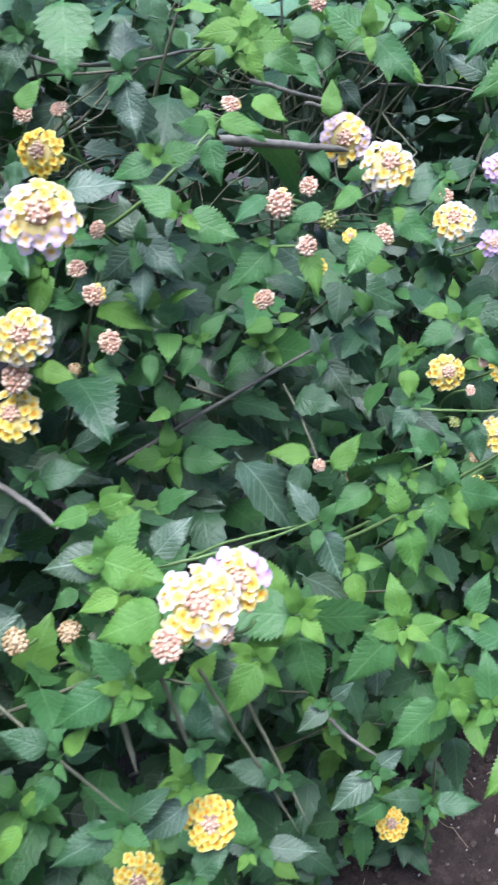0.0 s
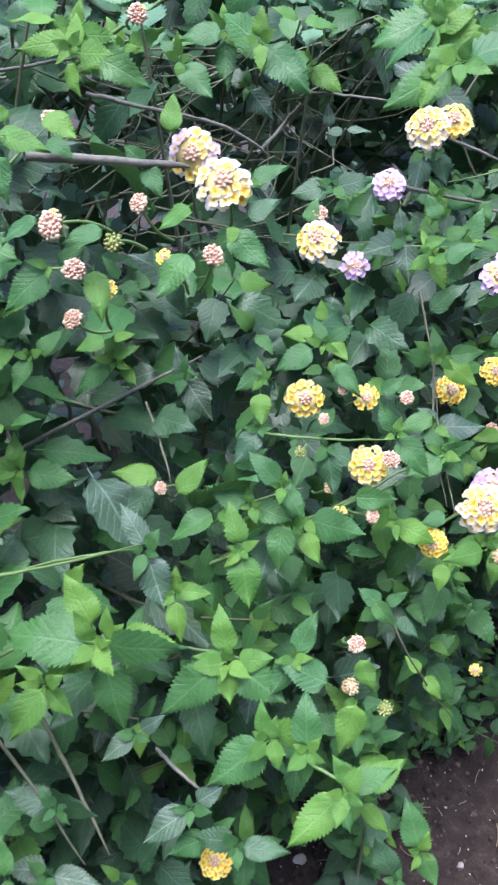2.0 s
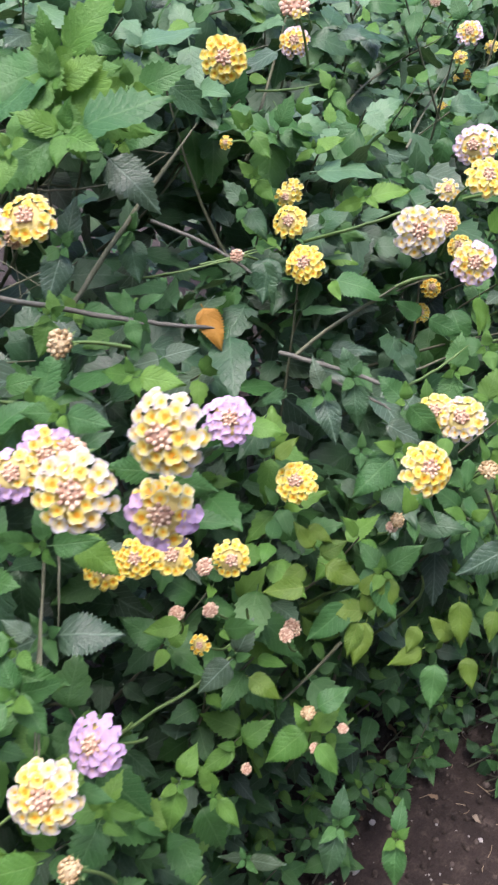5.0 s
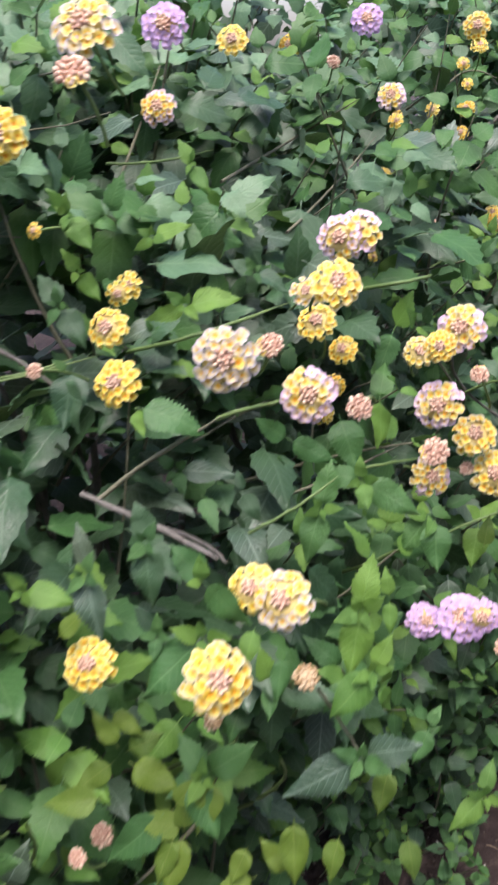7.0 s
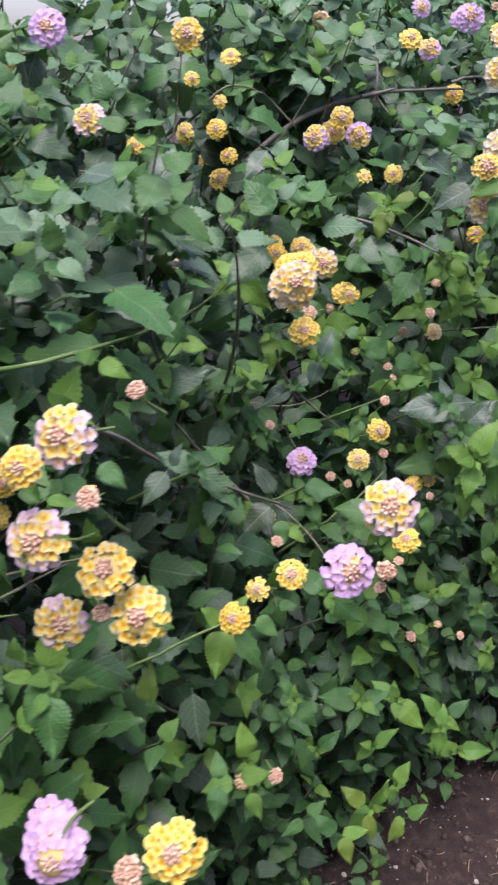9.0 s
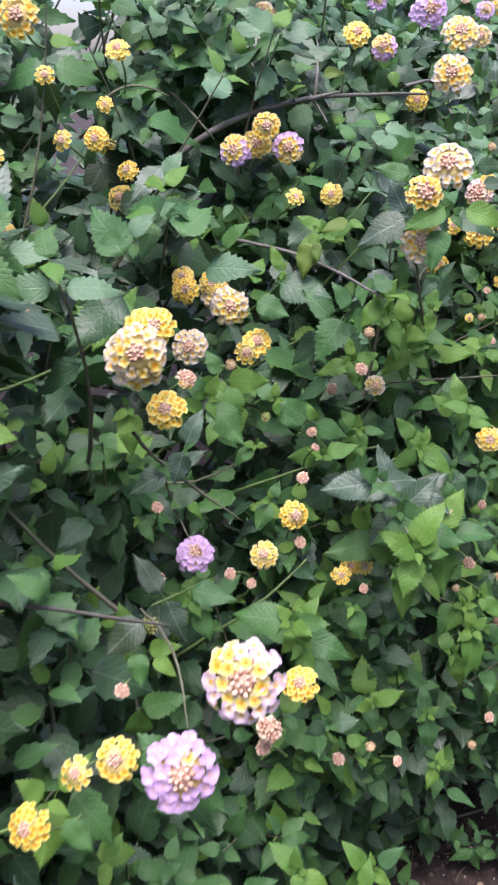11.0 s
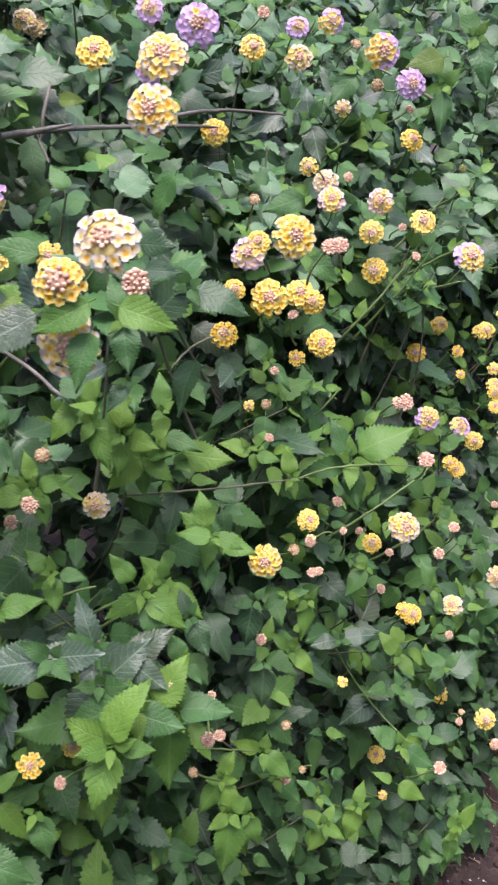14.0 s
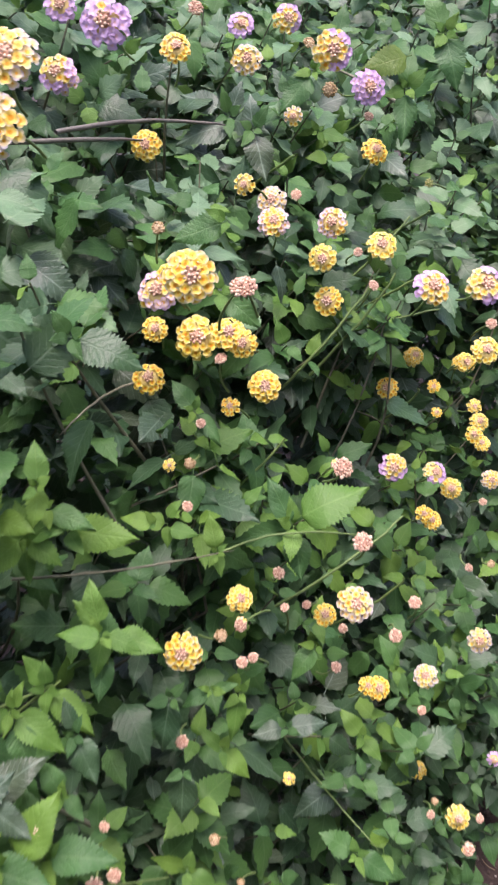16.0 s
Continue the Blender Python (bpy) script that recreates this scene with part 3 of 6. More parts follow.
put(bud, 0.926, 0.256, 0.952, 12)
put(flower, 0.927, 0.084, 0.882, "gold", 24)
put(flower, 0.930, 0.066, 0.882, "cream", 28)
put(bud, 0.936, 0.220, 1.114, 22)
put(flower, 0.939, 0.117, 0.991, "white", 30)
put(flower, 0.953, 0.215, 0.949, "gold", 26)
put(flower, 0.958, 0.238, 1.136, "cream", 33)
put(flower, 0.965, 0.303, 1.022, "gold", 10)
put(bud, 0.972, 0.116, 0.991, 15)
put(flower, 0.973, 0.246, 0.971, "gold", 24)
put(flower, 0.984, 0.099, 0.966, "pink", 27)
put(bud, 0.993, 0.073, 0.964, 15)
put(flower, 1.012, 0.282, 0.979, "gold", 16)
put(bud, 1.019, 0.042, 0.941, 17)
put(flower, 1.024, 0.284, 0.982, "gold", 18)
put(flower, 1.035, 0.123, 1.012, "yellow", 27)
put(flower, 1.057, -0.019, 0.805, "violet", 32)
put(flower, 1.067, 0.169, 0.993, "white", 18)
put(flower, 1.073, 0.025, 0.820, "purple", 20)
put(flower, 1.090, 0.045, 0.800, "purple", 30)
put(flower, 1.100, 0.170, 1.022, "pink", 26)
put(flower, 1.109, 0.340, 1.142, "purple", 30)
put(bud, 1.115, 0.022, 0.775, 18)
put(flower, 1.117, -0.005, 0.806, "gold", 26)
put(flower, 1.117, 0.196, 0.958, "gold", 26)
put(flower, 1.123, 0.087, 0.760, "violet", 24)
put(flower, 1.136, 0.376, 1.086, "pink", 26)
put(flower, 1.142, 0.186, 1.018, "pink", 30)
put(flower, 1.146, 0.115, 0.953, "yellow", 20)
put(flower, 1.149, 0.195, 0.931, "gold", 20)
put(flower, 1.150, 0.113, 0.911, "pink", 31)
put(flower, 1.169, 0.121, 0.847, "pink", 28)
put(flower, 1.169, 0.142, 0.938, "yellow", 22)
put(bud, 1.173, 0.097, 0.931, 15)
put(flower, 1.175, 0.336, 1.135, "gold", 22)
put(flower, 1.176, 0.117, 0.959, "pink", 31)
put(bud, 1.180, 0.100, 0.857, 12)
put(flower, 1.183, 0.099, 0.883, "yellow", 29)
put(flower, 1.192, 0.084, 0.855, "yellow", 31)
put(bud, 1.202, 0.089, 0.983, 12)
put(flower, 1.250, 0.281, 0.827, "gold", 20)
put(flower, 1.254, 0.274, 0.855, "gold", 20)
put(bud, 1.266, 0.064, 0.688, 13)
put(bud, 1.293, 0.328, 1.122, 13)
put(bud, 1.311, 0.066, 0.657, 13)
put(flower, 1.328, 0.119, 0.763, "gold", 22)
put(flower, 1.370, 0.127, 0.763, "gold", 18)
put(flower, 1.371, 0.051, 0.808, "violet", 36)
put(flower, 1.376, 0.101, 0.784, "gold", 22)
put(flower, 1.407, 0.040, 0.848, "pink", 38)
put(bud, 1.431, 0.151, 0.770, 11)
put(flower, 1.435, 0.396, 1.161, "purple", 30)
put(flower, 1.451, 0.370, 1.092, "pink", 27)
put(flower, 1.464, 0.164, 0.982, "cream", 30)
put(flower, 1.471, 0.173, 0.975, "cream", 34)
put(bud, 1.488, 0.076, 0.742, 20)
put(bud, 1.490, 0.081, 0.722, 12)
put(flower, 1.496, 0.179, 0.988, "gold", 22)
put(flower, 1.499, 0.406, 0.916, "gold", 12)
put(flower, 1.504, 0.195, 0.981, "gold", 26)
put(flower, 1.510, 0.183, 0.929, "gold", 24)
put(flower, 1.521, 0.075, 0.758, "gold", 22)
put(flower, 1.528, 0.325, 1.160, "yellow", 26)
put(flower, 1.551, 0.590, 1.138, "gold", 26)
put(bud, 1.555, 0.364, 0.954, 12)
put(bud, 1.557, 0.245, 0.709, 18, True)
put(bud, 1.562, 0.211, 0.930, 16)
put(flower, 1.584, 0.367, 1.124, "gold", 14)
put(bud, 1.588, 0.110, 0.691, 11)
put(bud, 1.596, 0.271, 0.723, 16)
put(flower, 1.604, 0.460, 1.058, "gold", 18)
put(bud, 1.607, 0.281, 0.786, 12)
put(flower, 1.610, 0.241, 0.755, "purple", 30)
put(bud, 1.621, 0.211, 0.741, 12)
put(bud, 1.628, 0.194, 0.735, 10)
put(flower, 1.629, 0.487, 0.989, "gold", 22)
put(flower, 1.633, 0.210, 0.933, "gold", 18)
put(flower, 1.634, 0.187, 0.763, "yellow", 22)
put(bud, 1.647, 0.142, 0.637, 14)
put(bud, 1.654, 0.452, 0.893, 12)
put(bud, 1.665, 0.250, 0.907, 11)
put(flower, 1.667, 0.402, 1.075, "gold", 20)
put(flower, 1.675, 0.453, 1.070, "gold", 18)
put(flower, 1.683, 0.190, 0.779, "gold", 24)
put(bud, 1.687, 0.185, 0.752, 12)
put(flower, 1.691, 0.317, 0.903, "white", 30)
put(bud, 1.692, 0.231, 0.857, 10, True)
put(flower, 1.698, 0.421, 1.101, "gold", 14)
put(bud, 1.701, 0.135, 0.525, 14)
put(bud, 1.702, 0.196, 0.806, 13)
put(flower, 1.713, 0.419, 1.146, "gold", 20)
put(bud, 1.714, 0.109, 0.546, 11)
put(flower, 1.720, 0.294, 0.939, "cream", 32)
put(bud, 1.722, 0.084, 0.537, 11)
put(bud, 1.730, 0.202, 0.824, 9)
put(flower, 1.731, 0.271, 0.908, "gold", 25)
put(flower, 1.752, 0.133, 1.050, "yellow", 26, bare=0.62)
put(flower, 1.754, 0.178, 0.689, "gold", 18)
put(bud, 1.757, 0.223, 0.825, 11)
put(bud, 1.758, 0.462, 0.969, 9)
put(flower, 1.759, 0.134, 1.013, "cream", 34)
put(flower, 1.760, 0.456, 1.039, "gold", 20)
put(bud, 1.763, 0.157, 0.678, 11)
put(flower, 1.766, 0.352, 0.943, "yellow", 24)
put(flower, 1.768, 0.348, 0.933, "cream", 30)
put(flower, 1.770, 0.476, 1.010, "gold", 26)
put(bud, 1.770, 0.184, 0.892, 13)
put(flower, 1.778, 0.396, 0.927, "gold", 26)
put(bud, 1.781, 0.103, 1.050, 19)
put(flower, 1.784, 0.405, 0.938, "yellow", 22)
put(bud, 1.786, 0.188, 0.921, 12)
put(bud, 1.786, 0.222, 0.860, 12)
put(flower, 1.788, 0.132, 1.069, "white", 36)
put(flower, 1.791, 0.172, 0.684, "gold", 16)
put(flower, 1.820, 0.203, 0.659, "gold", 20)
put(bud, 1.825, 0.102, 0.756, 14)
put(flower, 1.841, 0.386, 1.059, "mixed", 30)
put(bud, 1.841, 0.095, 0.665, 9)
put(bud, 1.853, 0.091, 0.691, 13)
put(flower, 1.861, 0.362, 1.083, "yellow", 26)
put(flower, 1.869, 0.220, 0.842, "cream", 20)
put(flower, 1.871, 0.380, 1.065, "yellow", 28)
put(bud, 1.876, 0.096, 0.676, 11)
put(bud, 1.881, 0.109, 0.706, 8)
put(flower, 1.884, 0.339, 1.015, "gold", 18)
put(flower, 1.886, 0.183, 1.136, "cream", 32)
put(flower, 1.889, 0.354, 1.062, "mixed", 30)
put(flower, 1.900, 0.185, 1.169, "cream", 30)
put(flower, 1.920, 0.318, 1.017, "gold", 22)
put(bud, 1.939, 0.083, 0.402, 12)
put(flower, 1.955, 0.641, 1.011, "yellow", 30)
put(flower, 1.971, 0.699, 1.040, "gold", 26)
put(flower, 1.975, 0.120, 1.054, "yellow", 30)
put(bud, 1.979, 0.052, 0.376, 11)
put(bud, 1.989, 0.094, 0.547, 11)
put(bud, 1.992, 0.134, 0.686, 12)
put(bud, 1.993, 0.092, 1.049, 15)
put(bud, 1.996, 0.102, 0.602, 11)
put(flower, 1.996, 0.138, 0.765, "yellow", 27)
put(bud, 2.012, 0.110, 1.043, 16)
put(flower, 2.017, 0.358, 1.174, "gold", 28)
put(bud, 2.031, 0.017, 0.887, 15)
put(bud, 2.032, 0.165, 0.865, 10)
put(bud, 2.032, 0.195, 1.068, 11)
put(bud, 2.033, -0.036, 0.602, 14)
put(bud, 2.033, 0.099, 0.523, 9)
put(bud, 2.034, 0.131, 0.763, 12)
put(bud, 2.038, 0.112, 0.744, 11)
put(flower, 2.045, 0.207, 1.021, "pink", 28)
put(bud, 2.050, 0.123, 0.768, 13)
put(flower, 2.058, 0.205, 0.879, "gold", 10)
put(bud, 2.062, 0.118, 0.732, 10)
put(flower, 2.063, 0.134, 0.781, "gold", 20)
put(bud, 2.071, 0.057, 0.915, 16)
put(bud, 2.073, 0.196, 0.878, 11)
put(bud, 2.094, 0.202, 0.905, 10)
put(bud, 2.094, 0.073, 0.904, 13)
put(flower, 2.097, 0.096, 0.593, "gold", 11)
put(bud, 2.099, 0.011, 0.496, 10)
put(bud, 2.108, 0.119, 0.756, 9)
put(flower, 2.113, 0.376, 1.165, "mixed", 28)
put(flower, 2.113, 0.276, 0.923, "gold", 26)
put(flower, 2.114, 0.322, 1.203, "violet", 36)
put(flower, 2.117, 0.194, 0.978, "gold", 26)
put(bud, 2.119, 0.134, 0.779, 12)
put(flower, 2.121, 0.183, 0.971, "gold", 22)
put(flower, 2.124, 0.382, 1.162, "pink", 26)
put(flower, 2.127, 0.234, 0.965, "gold", 34)
put(flower, 2.129, 0.565, 1.206, "cream", 24)
put(flower, 2.129, 0.047, 0.445, "gold", 10)
put(flower, 2.134, 0.202, 0.909, "gold", 16)
put(flower, 2.135, 0.067, 0.767, "cream", 28)
put(bud, 2.143, 0.032, 0.747, 13)
put(bud, 2.143, 0.118, 0.742, 9)
put(flower, 2.149, 0.570, 1.202, "white", 24)
put(flower, 2.164, 0.358, 1.205, "purple", 26)
put(bud, 2.166, 0.092, 0.716, 10)
put(flower, 2.178, 0.303, 1.189, "yellow", 24)
put(bud, 2.178, 0.033, 0.761, 13)
put(bud, 2.178, 0.101, 0.663, 12)
put(bud, 2.179, -0.048, 0.533, 13)
put(flower, 2.183, 0.120, 0.710, "gold", 20)
put(flower, 2.189, 0.135, 0.819, "cream", 18)
put(flower, 2.199, 0.211, 0.909, "gold", 28)
put(flower, 2.202, 0.245, 1.083, "yellow", 18)
put(flower, 2.206, -0.027, 0.536, "gold", 21)
put(bud, 2.215, -0.039, 0.500, 10)
put(flower, 2.228, 0.230, 1.052, "pink", 26)
put(bud, 2.230, 0.007, 0.499, 10)
put(bud, 2.235, -0.039, 0.519, 10)
put(flower, 2.235, 0.387, 1.105, "gold", 28)
put(flower, 2.238, 0.103, 0.392, "gold", 20)
put(flower, 2.242, 0.096, 0.605, "gold", 18)
put(bud, 2.254, 0.344, 1.225, 16)
put(bud, 2.255, 0.013, 0.493, 9)
put(flower, 2.268, 0.095, 0.587, "gold", 24)
put(flower, 2.269, 0.201, 1.018, "gold", 24)
put(flower, 2.270, 0.044, 1.018, "mixed", 30)
put(flower, 2.271, 0.091, 1.009, "mixed", 30)
put(flower, 2.277, 0.266, 1.063, "white", 26)
put(flower, 2.279, 0.198, 0.977, "gold", 26)
put(bud, 2.279, 0.240, 1.070, 12)
put(bud, 2.284, 0.154, 0.998, 11)
put(bud, 2.288, 0.175, 1.025, 10)
put(bud, 2.301, 0.031, 0.740, 9)
put(bud, 2.301, 0.057, 0.556, 12)
put(flower, 2.303, 0.159, 1.032, "gold", 26)
put(flower, 2.308, 0.229, 1.195, "mixed", 34)
put(flower, 2.308, -0.024, 0.531, "purple", 14)
put(flower, 2.316, 0.128, 0.813, "mixed", 26)
put(flower, 2.321, 0.065, 0.585, "cream", 24)
put(bud, 2.324, 0.017, 0.739, 9)
put(bud, 2.337, 0.246, 1.162, 16)
put(flower, 2.339, 0.287, 1.137, "cream", 18)
put(bud, 2.341, 0.059, 0.969, 12)
put(flower, 2.348, 0.211, 1.166, "purple", 30)
put(flower, 2.351, 0.069, 0.433, "gold", 16)
put(bud, 2.366, 0.218, 1.140, 11)
put(flower, 2.367, 0.365, 1.188, "cream", 30)
put(bud, 2.370, 0.149, 1.084, 10, True)
put(flower, 2.382, 0.080, 0.403, "gold", 20)
put(bud, 2.383, 0.301, 1.205, 14)
put(flower, 2.385, 0.075, 0.932, "gold", 26)
put(flower, 2.391, 0.119, 0.735, "gold", 18)
put(flower, 2.403, 0.117, 0.781, "mixed", 24)
put(flower, 2.405, 0.114, 0.723, "gold", 20)
put(flower, 2.410, 0.230, 1.107, "gold", 26)
put(flower, 2.411, 0.041, 0.591, "cream", 26)
put(flower, 2.421, 0.103, 0.760, "gold", 22)
put(bud, 2.425, 0.067, 0.753, 10)
put(flower, 2.435, 0.091, 0.823, "gold", 18)
put(flower, 2.450, 0.207, 0.846, "gold", 24)
put(flower, 2.458, 0.146, 0.829, "gold", 12)
put(flower, 2.459, 0.378, 1.234, "mixed", 30)
put(flower, 2.473, 0.160, 0.853, "gold", 15)
put(flower, 2.482, 0.112, 0.838, "gold", 16)
put(flower, 2.489, 0.194, 0.880, "gold", 20)
put(flower, 2.503, 0.203, 0.872, "gold", 20)
put(flower, 2.511, 0.139, 0.878, "gold", 22)
put(flower, 2.532, 0.095, 0.734, "cream", 22)
put(flower, 2.543, 0.156, 0.867, "gold", 22)
put(flower, 2.579, 0.136, 0.786, "gold", 22)
put(flower, 2.623, 0.143, 0.741, "gold", 20)
put(flower, 2.330, 0.347, 1.218, "violet", 24)
put(flower, 2.155, 0.414, 1.219, "purple", 26)
put(flower, 2.100, 0.257, 0.973, "gold", 20)
put(flower, 2.280, 0.200, 1.050, "pink", 26)
put(flower, 2.051, 0.201, 1.031, "gold", 20)
put(bud, 1.944, 0.070, 0.447, 13)
put(bud, 2.109, 0.195, 0.958, 12)

HEAD = np.array(HEADS)


def ease(x, a, b):
    t = np.clip((x - a) / (b - a), 0, 1)
    return t * t * (3 - 2 * t)


def base_front(x, z):
    low = np.clip(0.45 - z, 0, None)
    high = ease(x, 1.0, 2.0)
    over = -(0.45 - 0.10 * high) * np.log(1 - np.clip((z - 1.0) / (0.40 + 0.06 * high), 0, 0.85))
    low_in = 0.55 - 0.38 * ease(x, 1.35, 1.65) - 0.10 * ease(x, 1.95, 2.25)
    bulge = 0.11 * ease(x, 1.95, 2.25) * ease(-z, -0.75, -0.45)
    return over + 0.19 - 0.08 * ease(x, 1.85, 2.15) - bulge + low_in * low**1.3


def front(x, z):
    """Depth of the hedge's face: it follows its flowers, just behind them."""
    b = base_front(x, z)
    hx, hy, hz = HEAD[:, 0], HEAD[:, 1], HEAD[:, 2]
    w = np.exp(-((x[:, None] - hx) ** 2 + (z[:, None] - hz) ** 2) / (2 * 0.07**2))
    res = (hy + 0.03)[None] - base_front(hx, hz)[None]
    return b + (w * res).sum(1) / (w.sum(1) + 0.35)


def top(x, y):
    high = ease(x, 1.0, 2.0)
    return 1.0 + (0.36 + 0.06 * high) * (1 - np.exp(-np.clip(y - 0.15, 0, None) / (0.45 - 0.10 * high))) + 0.05 * np.clip(y - 1.0, 0, None) + 0.22 * ease(x, 2.3, 3.0)


def clear_of(p, spots, grow, add, reach, behind, axis=None):
    """Which points leave the spots (x, y, z, radius) open to the path, or along the axis."""
    ok = np.ones(len(p), bool)
    for x, y, z, r in spots:
        ax = np.array(outward(z, 0.06)) if axis is None else axis
        d = p - np.array((x, y, z))
        t = d @ ax
        away = np.linalg.norm(d - np.clip(t, 0, None)[:, None] * ax, axis=1)
        ok &= ~((t > -r * behind) & (t < reach) & (away < r * grow + add))
    return ok


def off_the_way(p, room):
    """Which points stand at least that far from where people pass along the hedge at eye height."""
    a, d = np.array((-0.1, -0.02, 1.1)), np.array((1.75, -0.19, 0.06))
    t = np.clip((p - a) @ d / (d @ d), 0, 1)
    return np.linalg.norm(p - a - t[:, None] * d, axis=1) > room


def clear_of_heads(p, margin=1.0):
    return clear_of(p, HEADS, margin, 0.012 * margin, 0.30, 1.0)


def heads_open_above(p):
    """Heads overtop the leaves: nothing hangs right over them."""
    return clear_of(p, HEADS, 1.0, 0.004, 0.10, 0.0, np.array((-0.23, -0.13, 0.96)))


RNG = np.random.default_rng(11)
LEAVES = {k: [] for k in ("young", "green", "dark", "grey", "pale", "olive", "rust")}  # base, way, up, size
TWIGS = [[] for _ in SHRUBS]


def unit(v):
    return v / (np.linalg.norm(v, axis=-1, keepdims=True) + 1e-9)


def grow_shoots(count, where, out, size, nodes, kinds, gap=0.026, twig=0.75):
    """Shoots with leaves in crossed pairs. where: tips, out: outward ways."""
    way = unit(out + RNG.normal(0, 0.34, (count, 3)))
    foot = where - way * (gap * (nodes + 2.5)) + np.array((0.01, 0.04, -0.06))
    stem_ok = np.ones(count, bool)
    for f in (0.3, 0.6, 0.9):
        q = where + (foot - where) * f
        stem_ok &= clear_of_heads(q, 1.0) & clear_of(q, OWN, 0.9, 0.0, 0.25, 0.0)
    for i in range(count):
        tip, w = where[i], way[i]
        lean = float(ease(tip[2], 0.85, 1.10))
        a = unit(np.cross(w, RNG.normal(0, 1, 3)))
        b = np.cross(w, a)
        s = shrub_at(tip[0])
        if stem_ok[i] and RNG.random() < twig:
            TWIGS[s].append(tube(bend(foot[i], tip, RNG.normal(0, 0.008, 3), 6), np.linspace(0.0021, 0.0008, 6), 4))
        for n in range(nodes):
            o = tip - w * gap * n * (0.7 + 0.15 * n)
            c = a if n % 2 else b
            grow = (0.50, 0.85, 1.0, 1.05, 1.0)[n]
            kind = kinds[min(n, len(kinds) - 1)]
            for sgn in (-1, 1):
                if n > 1 and RNG.random() < 0.18:
                    continue
                lw = unit(c * sgn + w * (0.45, 0.12, -0.08, -0.2, -0.2)[n] + np.array((0, -0.05, -0.10 * n)) + RNG.normal(0, 0.15, 3))
                up = unit(w * 0.55 + np.array((-0.20 - 0.22 * lean, -0.20 - 0.22 * lean, 0.70 - 0.15 * lean)) + RNG.normal(0, 0.24, 3))
                k = kind if isinstance(kind, str) else kind[RNG.integers(len(kind))]
                LEAVES[k].append((o, lw, up, size * grow * RNG.uniform(0.8, 1.2)))


def face_points(n, x0, x1, z0, z1, deep0, deep1):
    x, z = RNG.uniform(x0, x1, n), RNG.uniform(z0, z1, n)
    y = front(x, z) + RNG.uniform(deep0, deep1, n)
    return np.stack([x, y, z], 1)


def top_points(n, x0, x1, y0, y1, deep0, deep1):
    x, y = RNG.uniform(x0, x1, n), RNG.uniform(y0, y1, n)
    bump_z = np.array([0.05 * noise.noise((a * 2.2, b * 2.2, 4.0)) for a, b in zip(x, y)])
    return np.stack([x, y, top(x, y) + bump_z - RNG.uniform(deep0, deep1, n)], 1)


def low_points(n, x0, x1, y0, y1, z0, z1):
    """Low shoots where the shrub meets the bare soil."""
    return np.stack([RNG.uniform(x0, x1, n), RNG.uniform(y0, y1, n), RNG.uniform(z0, z1, n)], 1)


MATS = {"young": M_YOUNG, "green": M_GREEN, "dark": M_DARK, "grey": M_GREY, "pale": M_SKYSHEEN, "olive": M_OLIVE, "rust": M_RUST}
FINE_MESH = {k: [mesh_from("leaf", co, fa, MATS[k], uv) for co, fa, uv in FINE] for k in MATS}
OWN = []  # middle and half length of the leaves set one by one
BARE = []  # spots along the bare stems
NODES = []  # where those leaves grow from


def leaf_matrix(o, w, up, s):
    side, w, face = frames_of(np.array(w)[None], np.array(up)[None])
    m = Matrix.Identity(4)
    for i, v in enumerate((side[0], w[0], face[0])):
        m.col[i] = (*(v * s), 0.0)
    m.col[3] = (*o, 1.0)
    return m


def grown(x, y, z, dx, dy, dz, kind):
    """A leaf from its node along the given way, its face turned out to the light."""
    sh = shrub_at(x)
    way = np.array((dx, dy, dz))
    size = float(np.linalg.norm(way))
    up = unit(np.array(outward(z, 0.62)) + RNG.normal(0, 0.20, 3))
    m = leaf_matrix((x, y, z), way, up, size)
    part("leaf", FINE_MESH[kind][int(RNG.integers(6))], SHRUBS[sh], Matrix.Translation(-SHRUBS[sh].location) @ m)
    NODES.append((np.array((x, y, z)), way / size, size, kind))
    OWN.append((x + dx * 0.5, y + dy * 0.5, z + dz * 0.5, size * 0.38))


def cane(a, b, c, mm, kind):
    """A bare stem through three points, thicker at its start."""
    a, b, c = (np.array(p) for p in (a, b, c))
    t = np.linspace(*((-0.18, 1.18) if kind == "wood" else (-0.06, 1.06)), 15)[:, None]
    u = np.clip(t, 0.0, 1.0)
    p = a * (1 - u) * (1 - 2 * u) + b * 4 * u * (1 - u) + c * u * (2 * u - 1)
    before, after = np.clip(-t, 0, None), np.clip(t - 1, 0, None)
    p = p + before * 2 * (a - b) + after * 2 * (c - b)
    p = p + np.linalg.norm(c - a) * (before**2 + after**2) * np.array((0.1, 0.6, -0.3))
    p[1:-1] += RNG.normal(0, 0.0002, (13, 3))
    sh = shrub_at(float(b[0]))
    BARE.extend((*q, mm / 1000.0) for q, v in zip(p, t[:, 0]) if 0.0 <= v <= 1.0)
    thick = mm * (1.0 - 0.22 * t[:, 0].clip(0, 1)) * (1.0 - 0.6 * (after[:, 0] / 0.18))
    if kind != "wood":
        thick = thick * (1.0 - 0.7 * ((t[:, 0] - 0.8) / 0.26).clip(0, 1))
    co, fa = tube(p - np.array(SHRUBS[sh].location), thick / 1000.0 * RNG.uniform(0.95, 1.06, 15), 7)
    name, mat, label = {"wood": ("branch", M_WOOD, "bare grey-brown woody branch"), "twig": ("stem", M_TWIG, "thin brownish stem"), "green": ("stem", M_STALK, "slender green stem")}[kind]
    part(name, mesh_from(name, co, fa, mat), SHRUBS[sh], None, label)


